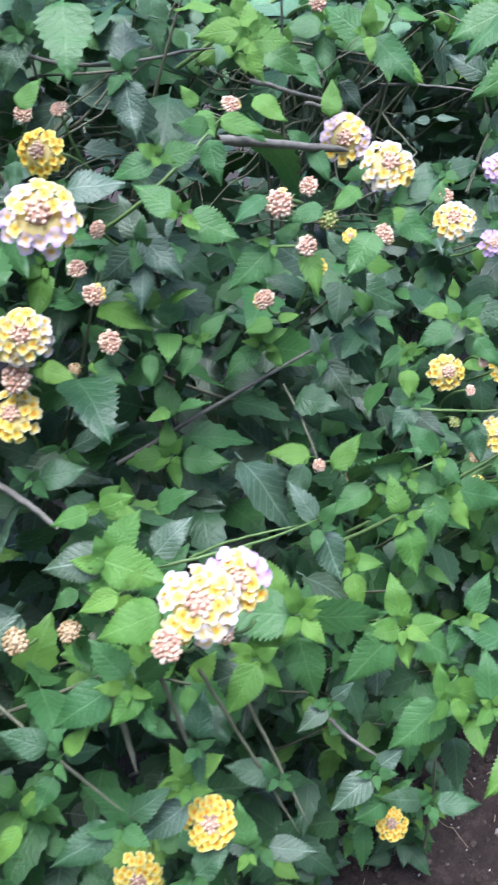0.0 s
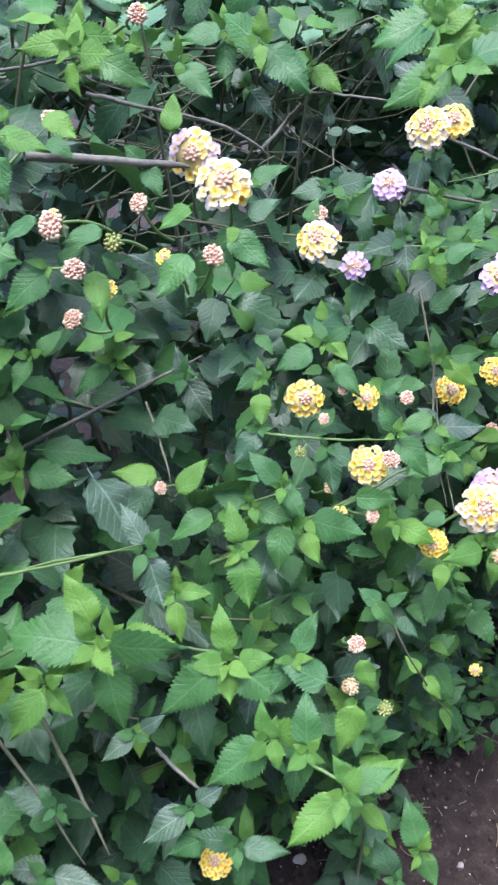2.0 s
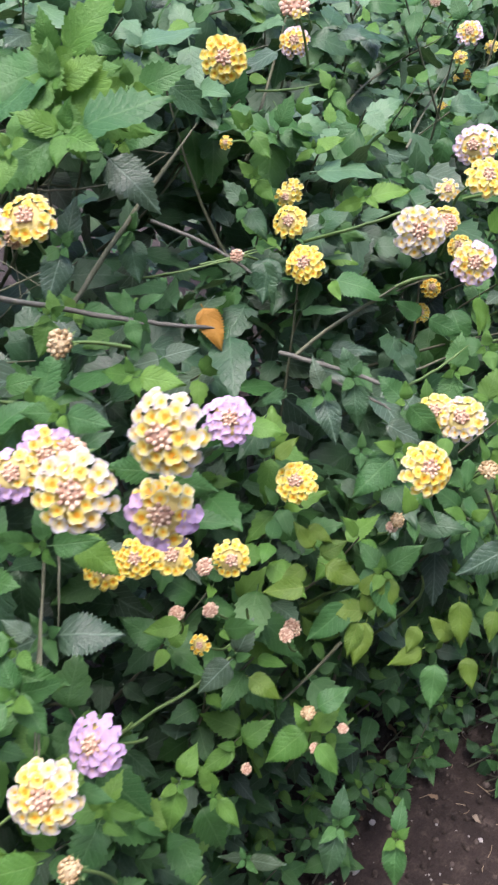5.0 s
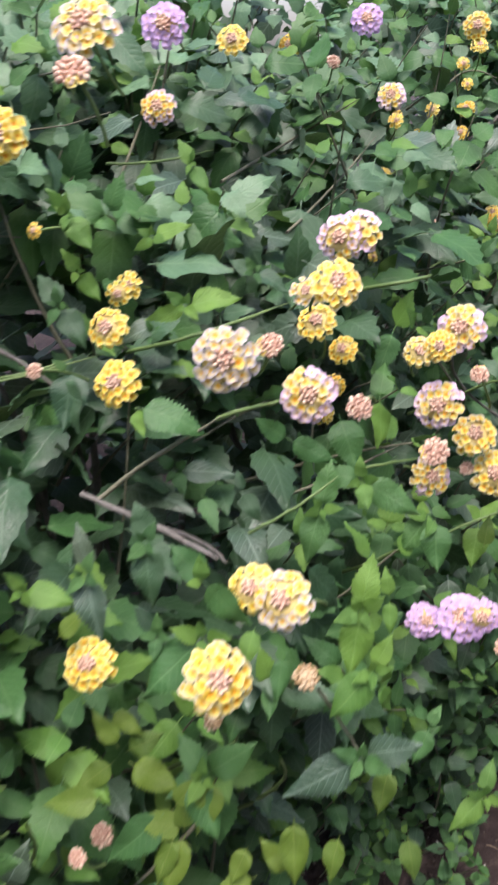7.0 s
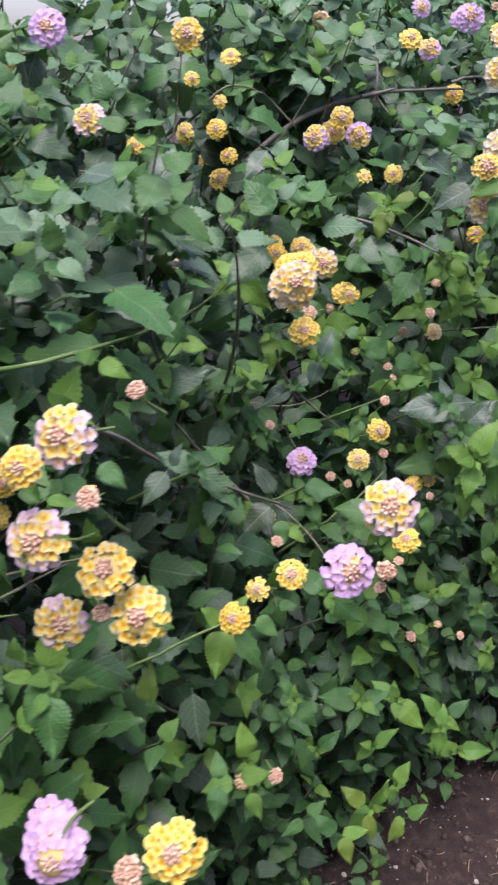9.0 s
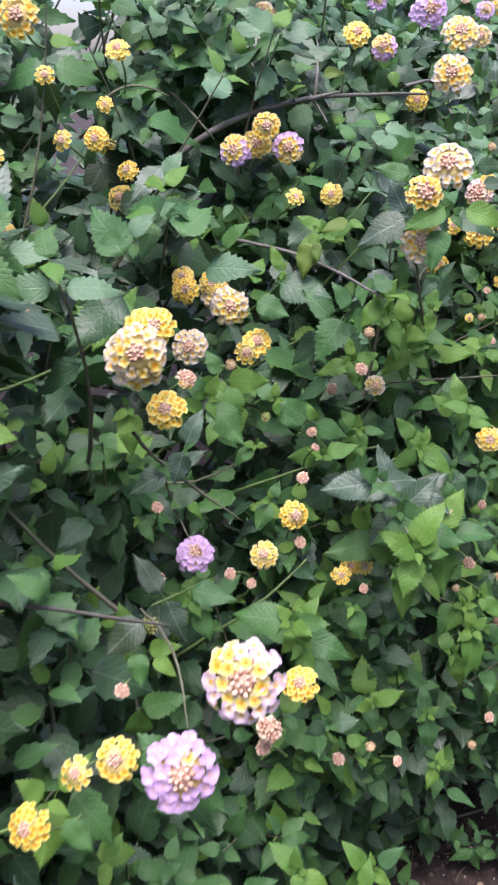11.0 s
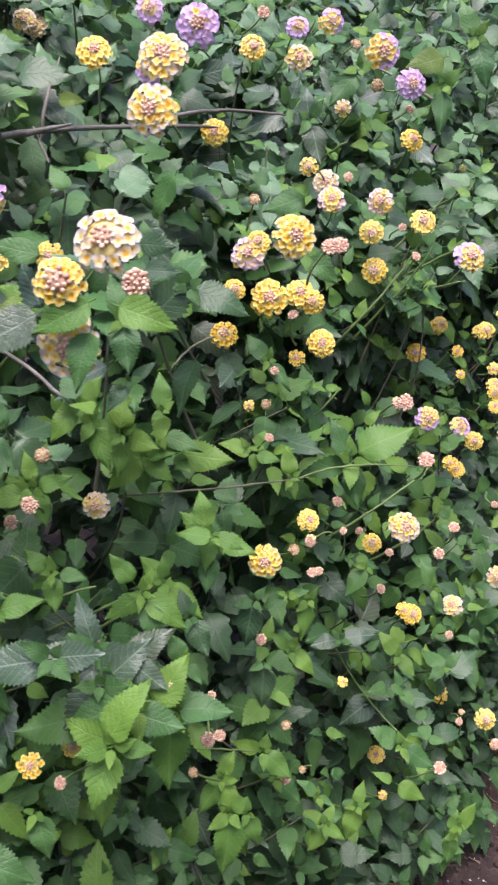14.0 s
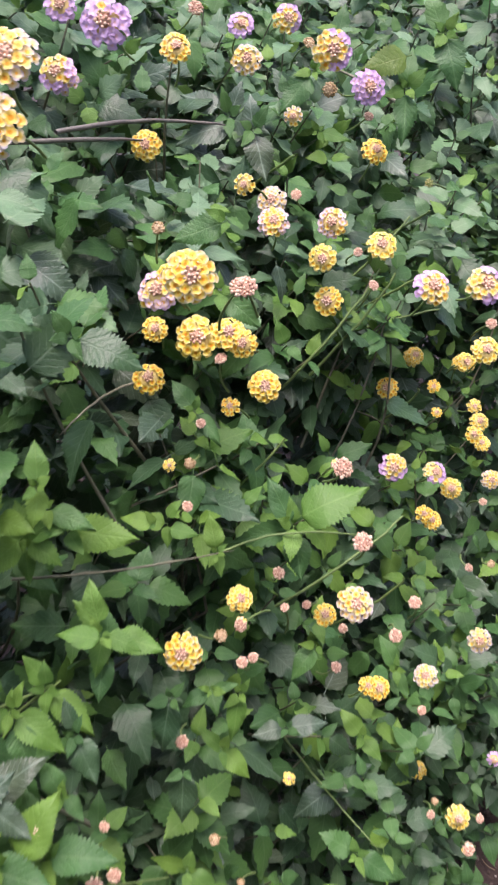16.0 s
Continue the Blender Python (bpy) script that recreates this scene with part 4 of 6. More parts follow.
grown(0.169, 0.252, 0.740, -0.018, 0.003, -0.014, "young")
grown(0.185, 0.242, 0.781, -0.014, 0.021, 0.011, "dark")
grown(0.186, 0.244, 0.764, -0.015, 0.000, -0.014, "green")
grown(0.187, 0.239, 0.778, 0.010, -0.010, 0.016, "young")
grown(0.200, 0.217, 0.732, -0.031, 0.022, -0.015, "dark")
grown(0.209, 0.221, 0.815, -0.028, 0.018, -0.015, "green")
grown(0.214, 0.209, 0.816, -0.018, 0.005, -0.012, "young")
grown(0.216, 0.214, 0.794, 0.003, -0.019, -0.007, "green")
grown(0.217, 0.220, 0.864, -0.017, 0.011, -0.005, "young")
grown(0.222, 0.197, 0.862, -0.026, 0.022, -0.009, "young")
grown(0.224, 0.194, 0.681, 0.016, -0.012, 0.021, "dark")
grown(0.229, 0.247, 0.864, 0.012, -0.033, -0.007, "young")
grown(0.232, 0.202, 0.744, -0.017, 0.009, -0.005, "young")
grown(0.233, 0.199, 0.729, -0.026, 0.015, -0.015, "grey")
grown(0.233, 0.200, 0.747, 0.011, -0.013, 0.013, "young")
grown(0.233, 0.194, 0.772, 0.009, 0.003, 0.026, "dark")
grown(0.240, 0.250, 0.852, -0.013, 0.014, 0.004, "young")
grown(0.244, 0.252, 0.854, -0.025, 0.025, -0.003, "grey")
grown(0.248, 0.174, 0.692, 0.004, 0.010, 0.026, "green")
grown(0.258, 0.240, 0.849, 0.016, -0.012, 0.021, "grey")
grown(0.266, 0.266, 0.855, -0.006, -0.009, -0.008, "young")
grown(0.268, 0.288, 0.854, -0.018, 0.015, -0.003, "young")
grown(0.279, 0.186, 0.654, 0.015, -0.030, 0.001, "grey")
grown(0.281, 0.349, 0.847, 0.018, -0.026, 0.008, "dark")
grown(0.285, 0.299, 0.843, 0.007, -0.020, 0.001, "young")
grown(0.290, 0.183, 0.703, -0.018, 0.023, 0.012, "dark")
grown(0.306, 0.324, 0.827, 0.008, -0.011, 0.012, "young")
grown(0.310, 0.210, 0.762, -0.027, 0.003, -0.025, "young")
grown(0.314, 0.216, 0.758, -0.010, 0.012, 0.011, "young")
grown(0.314, 0.217, 0.754, 0.002, -0.020, -0.012, "young")
grown(0.326, 0.389, 0.892, 0.009, -0.026, -0.005, "young")
grown(0.330, 0.387, 1.016, -0.012, -0.006, -0.017, "dark")
grown(0.333, 0.361, 1.000, 0.022, -0.033, 0.007, "grey")
grown(0.339, 0.385, 0.828, 0.028, -0.029, 0.021, "grey")
grown(0.339, 0.393, 1.038, 0.010, -0.008, 0.018, "young")
grown(0.341, 0.202, 0.776, -0.036, 0.041, 0.010, "green")
grown(0.342, 0.357, 0.898, 0.004, -0.024, -0.011, "green")
grown(0.347, 0.286, 0.995, 0.010, -0.031, -0.010, "green")
grown(0.351, 0.185, 0.709, -0.022, 0.009, -0.011, "grey")
grown(0.353, 0.400, 0.947, -0.020, -0.006, -0.028, "young")
grown(0.354, 0.212, 0.751, -0.012, -0.024, -0.037, "green")
grown(0.355, 0.212, 0.762, -0.032, 0.018, -0.013, "young")
grown(0.358, 0.224, 0.763, -0.003, 0.022, 0.032, "young")
grown(0.361, 0.218, 0.758, 0.004, 0.003, 0.020, "young")
grown(0.367, 0.245, 1.007, -0.020, 0.008, -0.009, "green")
grown(0.368, 0.119, 0.648, 0.018, -0.027, 0.001, "dark")
grown(0.368, 0.158, 0.650, -0.031, 0.015, -0.016, "grey")
grown(0.369, 0.243, 0.981, -0.026, 0.008, -0.017, "green")
grown(0.370, 0.319, 1.017, -0.022, 0.016, -0.008, "green")
grown(0.370, 0.221, 0.751, 0.022, -0.032, 0.000, "young")
grown(0.372, 0.147, 0.630, -0.024, 0.014, -0.008, "green")
grown(0.376, 0.339, 0.898, -0.011, -0.010, -0.018, "green")
grown(0.377, 0.290, 1.030, -0.010, -0.013, -0.021, "green")
grown(0.378, 0.286, 1.039, 0.011, -0.024, -0.006, "young")
grown(0.379, 0.347, 0.971, 0.002, -0.034, -0.024, "grey")
grown(0.379, 0.342, 0.955, -0.016, -0.010, -0.027, "grey")
grown(0.389, 0.336, 0.817, -0.009, -0.012, -0.017, "young")
grown(0.391, 0.237, 0.978, -0.010, -0.016, -0.024, "young")
grown(0.391, 0.340, 0.817, 0.005, 0.006, 0.023, "young")
grown(0.392, 0.225, 0.999, -0.021, 0.012, -0.005, "green")
grown(0.393, 0.336, 0.815, 0.020, -0.032, -0.003, "green")
grown(0.400, 0.315, 1.040, -0.004, -0.015, -0.014, "young")
grown(0.400, 0.279, 1.049, 0.004, -0.021, -0.012, "young")
grown(0.401, 0.320, 0.901, -0.019, -0.001, -0.018, "green")
grown(0.402, 0.452, 1.073, -0.023, 0.001, -0.026, "dark")
grown(0.403, 0.072, 0.695, -0.005, -0.013, -0.014, "green")
grown(0.405, 0.203, 0.770, -0.011, -0.013, -0.022, "young")
grown(0.405, 0.228, 0.794, -0.008, -0.024, -0.032, "grey")
grown(0.407, 0.126, 0.702, -0.006, -0.012, -0.014, "young")
grown(0.410, 0.171, 0.733, -0.039, 0.015, -0.026, "green")
grown(0.410, 0.209, 0.770, 0.012, -0.020, 0.001, "young")
grown(0.411, 0.134, 0.692, 0.004, 0.008, 0.024, "young")
grown(0.411, 0.070, 0.700, -0.003, 0.011, 0.019, "young")
grown(0.413, 0.075, 0.690, -0.037, 0.014, -0.025, "young")
grown(0.413, 0.297, 1.032, 0.003, -0.018, -0.007, "green")
grown(0.414, 0.134, 0.690, -0.039, 0.017, -0.023, "green")
grown(0.414, 0.168, 0.729, -0.010, -0.011, -0.018, "young")
grown(0.415, 0.170, 0.732, -0.015, 0.014, 0.005, "young")
grown(0.415, 0.382, 1.053, -0.014, -0.019, -0.033, "grey")
grown(0.416, 0.105, 0.699, 0.009, 0.010, 0.033, "green")
grown(0.417, 0.170, 0.735, 0.003, 0.013, 0.029, "young")
grown(0.419, 0.167, 0.730, 0.015, -0.020, 0.005, "young")
grown(0.420, 0.417, 1.073, 0.020, -0.036, 0.000, "grey")
grown(0.430, 0.073, 0.668, 0.001, -0.020, -0.015, "young")
grown(0.432, 0.282, 0.913, -0.018, 0.010, -0.003, "young")
grown(0.437, 0.134, 0.741, 0.017, -0.004, 0.028, "green")
grown(0.439, 0.261, 0.817, -0.023, -0.004, -0.029, "dark")
grown(0.440, 0.050, 0.604, -0.001, 0.016, 0.027, "dark")
grown(0.441, 0.089, 0.733, -0.020, -0.006, -0.026, "young")
grown(0.441, 0.080, 0.662, 0.022, -0.015, 0.021, "young")
grown(0.443, 0.310, 1.068, -0.007, -0.012, -0.016, "young")
grown(0.444, 0.109, 0.729, -0.018, 0.028, 0.017, "green")
grown(0.448, 0.246, 0.806, 0.021, -0.011, 0.025, "young")
grown(0.448, 0.241, 0.957, -0.006, -0.015, -0.017, "dark")
grown(0.449, 0.259, 0.814, -0.021, 0.024, 0.009, "young")
grown(0.451, 0.190, 0.788, -0.012, -0.018, -0.031, "young")
grown(0.451, 0.225, 0.976, -0.026, 0.004, -0.022, "green")
grown(0.455, 0.309, 0.885, 0.013, -0.013, 0.010, "young")
grown(0.456, 0.319, 1.078, -0.027, 0.020, -0.004, "young")
grown(0.458, 0.311, 0.882, -0.028, 0.012, -0.016, "green")
grown(0.460, 0.219, 0.801, -0.030, 0.015, -0.013, "green")
grown(0.465, 0.311, 0.878, -0.002, -0.015, -0.011, "young")
grown(0.466, 0.347, 1.086, -0.019, 0.019, 0.006, "young")
grown(0.468, 0.107, 0.737, -0.005, -0.016, -0.017, "young")
grown(0.473, 0.285, 1.012, -0.003, -0.017, -0.016, "green")
grown(0.473, 0.200, 0.807, -0.017, 0.024, 0.014, "green")
grown(0.474, 0.051, 0.595, 0.004, 0.015, 0.033, "green")
grown(0.476, 0.335, 1.075, -0.011, 0.017, 0.014, "young")
grown(0.479, 0.251, 0.992, -0.022, 0.008, -0.011, "young")
grown(0.479, 0.339, 1.070, 0.015, -0.038, -0.017, "green")
grown(0.484, 0.184, 0.823, -0.009, 0.020, 0.022, "green")
grown(0.486, 0.184, 0.796, -0.018, -0.010, -0.028, "green")
grown(0.491, 0.115, 0.765, 0.000, -0.019, -0.014, "green")
grown(0.491, 0.209, 0.853, -0.022, 0.003, -0.018, "dark")
grown(0.492, 0.237, 0.977, 0.006, -0.030, -0.019, "green")
grown(0.494, 0.284, 1.025, 0.008, 0.004, 0.024, "young")
grown(0.497, 0.101, 0.755, 0.002, -0.018, -0.010, "dark")
grown(0.497, 0.284, 0.866, -0.001, -0.026, -0.025, "grey")
grown(0.499, 0.178, 0.784, -0.003, -0.018, -0.017, "young")
grown(0.503, 0.233, 0.981, 0.016, -0.014, 0.014, "dark")
grown(0.509, 0.183, 0.786, 0.020, -0.036, -0.008, "green")
grown(0.510, 0.225, 0.869, -0.011, -0.011, -0.019, "young")
grown(0.524, 0.233, 0.877, -0.021, 0.008, -0.011, "green")
grown(0.529, 0.182, 0.834, -0.012, -0.015, -0.026, "dark")
grown(0.537, 0.167, 0.797, 0.018, -0.027, 0.000, "green")
grown(0.539, 0.433, 1.057, -0.003, 0.014, 0.019, "green")
grown(0.548, 0.209, 0.892, -0.026, 0.014, -0.011, "green")
grown(0.548, 0.195, 0.886, 0.001, -0.024, -0.019, "green")
grown(0.558, 0.216, 0.897, -0.018, 0.014, 0.002, "young")
grown(0.562, 0.207, 0.894, -0.001, -0.016, -0.011, "young")
grown(0.566, 0.218, 0.901, 0.002, 0.002, 0.016, "young")
grown(0.566, 0.407, 1.068, -0.030, 0.016, -0.019, "young")
grown(0.567, 0.408, 1.057, -0.005, -0.014, -0.013, "young")
grown(0.568, 0.148, 0.769, 0.011, -0.029, -0.011, "young")
grown(0.580, 0.298, 0.983, 0.021, -0.021, 0.012, "green")
grown(0.586, 0.249, 0.959, 0.008, -0.001, 0.019, "green")
grown(0.588, 0.117, 0.739, -0.014, -0.005, -0.017, "young")
grown(0.589, 0.123, 0.626, 0.001, -0.020, -0.013, "young")
grown(0.591, 0.168, 0.823, 0.003, -0.030, -0.024, "green")
grown(0.599, 0.189, 0.845, 0.014, -0.012, 0.013, "green")
grown(0.601, 0.125, 0.769, -0.018, 0.010, -0.002, "green")
grown(0.607, 0.389, 1.055, 0.001, -0.032, -0.024, "green")
grown(0.611, 0.122, 0.726, -0.023, 0.017, -0.001, "young")
grown(0.611, 0.096, 0.747, -0.026, 0.019, -0.005, "young")
grown(0.636, 0.265, 0.975, -0.025, 0.019, -0.003, "dark")
grown(0.640, 0.153, 0.791, -0.028, 0.016, -0.012, "green")
grown(0.642, 0.340, 1.067, 0.007, -0.044, -0.028, "green")
grown(0.642, 0.109, 0.762, 0.008, -0.020, -0.003, "green")
grown(0.647, 0.379, 1.073, -0.028, 0.023, -0.002, "green")
grown(0.647, 0.161, 0.789, 0.001, -0.023, -0.018, "green")
grown(0.652, 0.174, 0.791, 0.016, -0.029, -0.003, "green")
grown(0.655, 0.387, 1.070, -0.018, -0.016, -0.036, "green")
grown(0.657, 0.199, 0.939, 0.009, -0.014, 0.007, "young")
grown(0.657, 0.389, 1.074, 0.002, 0.005, 0.018, "young")
grown(0.658, 0.173, 0.812, -0.028, 0.018, -0.009, "green")
grown(0.663, 0.388, 1.070, 0.014, -0.037, -0.016, "green")
grown(0.665, 0.185, 0.926, 0.018, -0.015, 0.018, "green")
grown(0.667, 0.271, 0.963, 0.016, -0.013, 0.015, "green")
grown(0.670, 0.124, 0.710, -0.020, 0.016, 0.000, "young")
grown(0.672, 0.178, 0.799, -0.010, 0.013, 0.012, "grey")
grown(0.677, 0.197, 0.952, -0.003, 0.012, 0.020, "green")
grown(0.678, 0.143, 0.946, 0.010, -0.022, -0.003, "green")
grown(0.680, 0.193, 0.934, -0.007, -0.014, -0.018, "young")
grown(0.681, 0.387, 1.030, 0.001, -0.025, -0.021, "grey")
grown(0.688, 0.181, 0.935, -0.027, 0.004, -0.026, "green")
grown(0.689, 0.094, 0.929, 0.012, -0.026, -0.005, "green")
grown(0.695, 0.190, 0.844, 0.018, -0.024, 0.006, "green")
grown(0.695, 0.198, 0.777, 0.028, -0.037, 0.005, "grey")
grown(0.697, 0.201, 0.836, -0.018, 0.020, 0.008, "green")
grown(0.697, 0.239, 0.930, -0.013, -0.017, -0.029, "grey")
grown(0.710, 0.310, 1.002, 0.010, -0.019, -0.000, "grey")
grown(0.725, 0.360, 1.045, 0.009, -0.031, -0.017, "young")
grown(0.728, 0.210, 0.826, 0.008, -0.031, -0.019, "young")
grown(0.734, 0.342, 0.996, 0.003, 0.006, 0.020, "grey")
grown(0.740, 0.251, 1.045, -0.019, -0.003, -0.023, "young")
grown(0.745, 0.141, 0.654, -0.019, -0.006, -0.027, "young")
grown(0.750, 0.174, 0.934, 0.014, -0.025, -0.001, "young")
grown(0.752, 0.246, 0.951, -0.016, -0.006, -0.020, "young")
grown(0.773, 0.248, 1.050, -0.056, 0.032, -0.030, "green")
grown(0.779, 0.256, 0.945, 0.014, -0.026, -0.004, "green")
grown(0.785, 0.173, 0.746, -0.023, 0.017, -0.003, "young")
grown(0.790, 0.280, 1.063, -0.002, -0.027, -0.028, "young")
grown(0.790, 0.149, 0.598, 0.001, -0.023, -0.018, "young")
grown(0.793, 0.225, 0.945, -0.005, -0.013, -0.015, "green")
grown(0.794, 0.286, 0.976, -0.022, -0.008, -0.031, "grey")
grown(0.795, 0.123, 0.546, 0.015, -0.026, 0.000, "grey")
grown(0.796, 0.286, 1.080, -0.043, 0.021, -0.029, "green")
grown(0.796, 0.152, 0.746, 0.015, -0.022, 0.005, "green")
grown(0.797, 0.202, 0.924, 0.014, -0.017, 0.008, "grey")
grown(0.799, 0.288, 1.086, -0.006, 0.012, 0.016, "young")
grown(0.802, 0.287, 1.083, -0.047, 0.033, -0.020, "green")
grown(0.808, 0.150, 0.715, -0.027, 0.009, -0.020, "grey")
grown(0.810, 0.294, 1.057, 0.027, -0.046, -0.009, "young")
grown(0.811, 0.243, 0.941, -0.010, 0.014, 0.011, "green")
grown(0.824, 0.152, 0.688, 0.009, -0.027, -0.010, "olive")
grown(0.825, 0.159, 0.613, -0.029, 0.015, -0.016, "young")
grown(0.832, 0.308, 1.075, -0.026, 0.012, -0.013, "young")
grown(0.838, 0.268, 0.929, 0.012, -0.012, 0.013, "green")
grown(0.842, 0.075, 0.579, -0.022, -0.007, -0.033, "dark")
grown(0.845, 0.103, 0.641, 0.001, -0.023, -0.018, "young")
grown(0.847, 0.107, 0.667, 0.020, -0.016, 0.019, "green")
grown(0.848, 0.111, 0.647, -0.032, 0.014, -0.021, "young")
grown(0.851, 0.281, 1.066, -0.040, 0.020, -0.022, "green")
grown(0.855, 0.122, 0.906, -0.008, -0.017, -0.025, "grey")
grown(0.858, 0.318, 1.023, 0.011, -0.044, -0.030, "grey")
grown(0.865, 0.039, 0.574, -0.017, -0.011, -0.030, "green")
grown(0.865, 0.131, 0.754, -0.025, 0.021, -0.002, "olive")
grown(0.867, 0.195, 0.857, 0.015, -0.025, -0.001, "young")
grown(0.869, 0.238, 0.933, -0.002, -0.024, -0.024, "rust")
grown(0.870, 0.171, 0.836, 0.013, -0.010, 0.018, "olive")
grown(0.878, 0.348, 1.071, 0.027, -0.049, -0.012, "young")
grown(0.881, 0.362, 1.092, 0.013, -0.028, -0.007, "green")
grown(0.882, 0.324, 0.964, -0.009, -0.021, -0.031, "dark")
grown(0.886, 0.142, 0.768, -0.006, 0.016, 0.020, "olive")
grown(0.887, 0.149, 0.752, -0.022, 0.009, -0.013, "olive")
grown(0.890, 0.139, 0.757, 0.012, -0.030, -0.011, "olive")
grown(0.893, 0.145, 0.758, 0.015, -0.015, 0.013, "olive")
grown(0.893, 0.116, 0.855, 0.006, -0.026, -0.016, "dark")
grown(0.893, 0.157, 0.781, 0.006, -0.021, -0.010, "olive")
grown(0.894, 0.105, 0.723, -0.018, -0.002, -0.024, "olive")
grown(0.894, 0.114, 0.733, -0.032, 0.013, -0.025, "green")
grown(0.896, 0.108, 0.740, 0.011, -0.007, 0.019, "olive")
grown(0.897, 0.101, 0.726, 0.004, 0.005, 0.022, "olive")
grown(0.898, 0.101, 0.723, -0.022, -0.004, -0.029, "olive")
grown(0.899, 0.090, 0.896, 0.004, -0.024, -0.018, "green")
grown(0.899, 0.130, 0.901, -0.011, -0.013, -0.028, "dark")
grown(0.900, 0.102, 0.727, -0.021, 0.021, 0.004, "olive")
grown(0.904, 0.094, 0.859, -0.033, 0.013, -0.025, "green")
grown(0.906, 0.063, 0.880, -0.012, -0.004, -0.015, "young")
grown(0.908, 0.106, 0.756, -0.004, -0.026, -0.028, "green")
grown(0.909, 0.048, 0.870, -0.011, -0.007, -0.018, "green")
grown(0.914, 0.061, 0.709, -0.025, 0.014, -0.009, "olive")
grown(0.915, 0.052, 0.702, -0.018, -0.009, -0.030, "green")
grown(0.915, 0.069, 0.725, -0.015, -0.001, -0.017, "olive")
grown(0.916, 0.096, 0.755, -0.018, -0.005, -0.027, "olive")
grown(0.921, 0.374, 1.018, 0.022, -0.030, 0.011, "green")
grown(0.926, 0.047, 0.754, -0.013, -0.013, -0.031, "olive")
grown(0.926, 0.045, 0.715, -0.009, 0.017, 0.018, "olive")
grown(0.929, 0.037, 0.707, -0.009, -0.013, -0.020, "olive")
grown(0.935, 0.241, 0.952, -0.010, -0.018, -0.028, "dark")
grown(0.936, 0.024, 0.751, -0.014, -0.004, -0.020, "olive")
grown(0.938, 0.181, 0.948, 0.020, -0.035, -0.006, "green")
grown(0.940, 0.237, 0.956, -0.018, -0.009, -0.033, "dark")
grown(0.948, 0.023, 0.797, -0.035, 0.022, -0.018, "grey")
grown(0.958, 0.028, 0.844, -0.024, 0.007, -0.020, "young")
grown(0.967, 0.285, 0.978, 0.001, -0.024, -0.020, "dark")
grown(0.976, 0.005, 0.733, -0.008, -0.012, -0.020, "olive")
grown(0.978, 0.183, 0.997, 0.019, -0.023, 0.008, "young")
grown(0.979, 0.023, 0.768, -0.015, -0.004, -0.021, "olive")
grown(0.988, 0.233, 0.961, 0.024, -0.015, 0.026, "dark")
grown(0.989, 0.301, 1.030, 0.001, -0.021, -0.019, "young")
grown(0.992, 0.297, 0.994, 0.001, -0.019, -0.016, "young")
grown(0.993, 0.060, 0.847, -0.018, -0.008, -0.031, "young")
grown(0.997, 0.154, 0.885, -0.001, -0.016, -0.014, "dark")
grown(1.005, 0.230, 0.972, -0.026, 0.016, -0.010, "grey")
grown(1.030, 0.027, 0.760, -0.016, 0.000, -0.017, "green")
grown(1.036, 0.274, 1.014, 0.016, -0.017, 0.012, "young")
grown(1.038, 0.255, 0.850, 0.027, -0.038, 0.002, "grey")
grown(1.046, 0.193, 1.004, 0.008, -0.022, -0.008, "dark")
grown(1.056, 0.137, 0.857, -0.021, -0.004, -0.030, "green")
grown(1.063, 0.083, 0.809, -0.010, -0.009, -0.018, "young")
grown(1.064, 0.174, 0.892, 0.014, -0.031, -0.012, "green")
grown(1.081, 0.005, 0.683, -0.026, 0.009, -0.019, "young")
grown(1.084, 0.126, 0.872, 0.016, -0.038, -0.018, "green")
grown(1.110, 0.313, 1.052, -0.001, -0.019, -0.019, "young")
grown(1.122, 0.420, 1.056, 0.008, -0.021, -0.006, "young")
grown(1.137, 0.097, 0.833, -0.013, -0.014, -0.032, "green")
grown(1.154, 0.111, 0.824, -0.023, 0.006, -0.025, "green")
grown(1.164, 0.204, 0.873, -0.008, -0.028, -0.038, "green")
grown(1.177, 0.094, 0.951, 0.002, -0.018, -0.009, "green")
grown(1.192, 0.106, 0.998, 0.004, -0.018, -0.005, "young")
grown(1.196, 0.084, 0.790, 0.006, 0.002, 0.025, "olive")
grown(1.199, 0.032, 0.758, -0.011, -0.005, -0.017, "green")
grown(1.204, 0.070, 0.944, -0.017, 0.005, -0.015, "grey")
grown(1.232, 0.044, 0.729, -0.018, 0.014, -0.004, "young")
grown(1.260, 0.054, 0.691, -0.004, -0.013, -0.015, "young")
grown(1.272, 0.016, 0.680, -0.016, 0.008, -0.008, "green")
grown(1.283, 0.071, 0.689, 0.003, 0.008, 0.028, "young")
grown(1.302, 0.131, 0.890, -0.015, 0.023, 0.012, "dark")
grown(1.303, 0.004, 0.646, -0.006, -0.012, -0.015, "olive")
grown(1.305, 0.008, 0.642, -0.009, 0.015, 0.015, "green")
grown(1.312, 0.011, 0.633, 0.011, -0.018, 0.008, "young")
grown(1.336, 0.069, 0.709, 0.001, -0.021, -0.017, "green")
grown(1.340, 0.004, 0.636, -0.007, -0.010, -0.017, "olive")
grown(1.345, 0.112, 0.760, 0.002, -0.021, -0.013, "green")
grown(1.361, 0.014, 0.618, -0.009, 0.017, 0.015, "olive")
grown(1.372, 0.067, 0.635, 0.013, -0.013, 0.017, "green")
grown(1.373, 0.313, 0.929, 0.013, -0.009, 0.024, "young")
grown(1.378, 0.019, 0.600, 0.013, -0.010, 0.021, "young")
grown(1.382, -0.008, 0.599, -0.015, 0.004, -0.012, "olive")
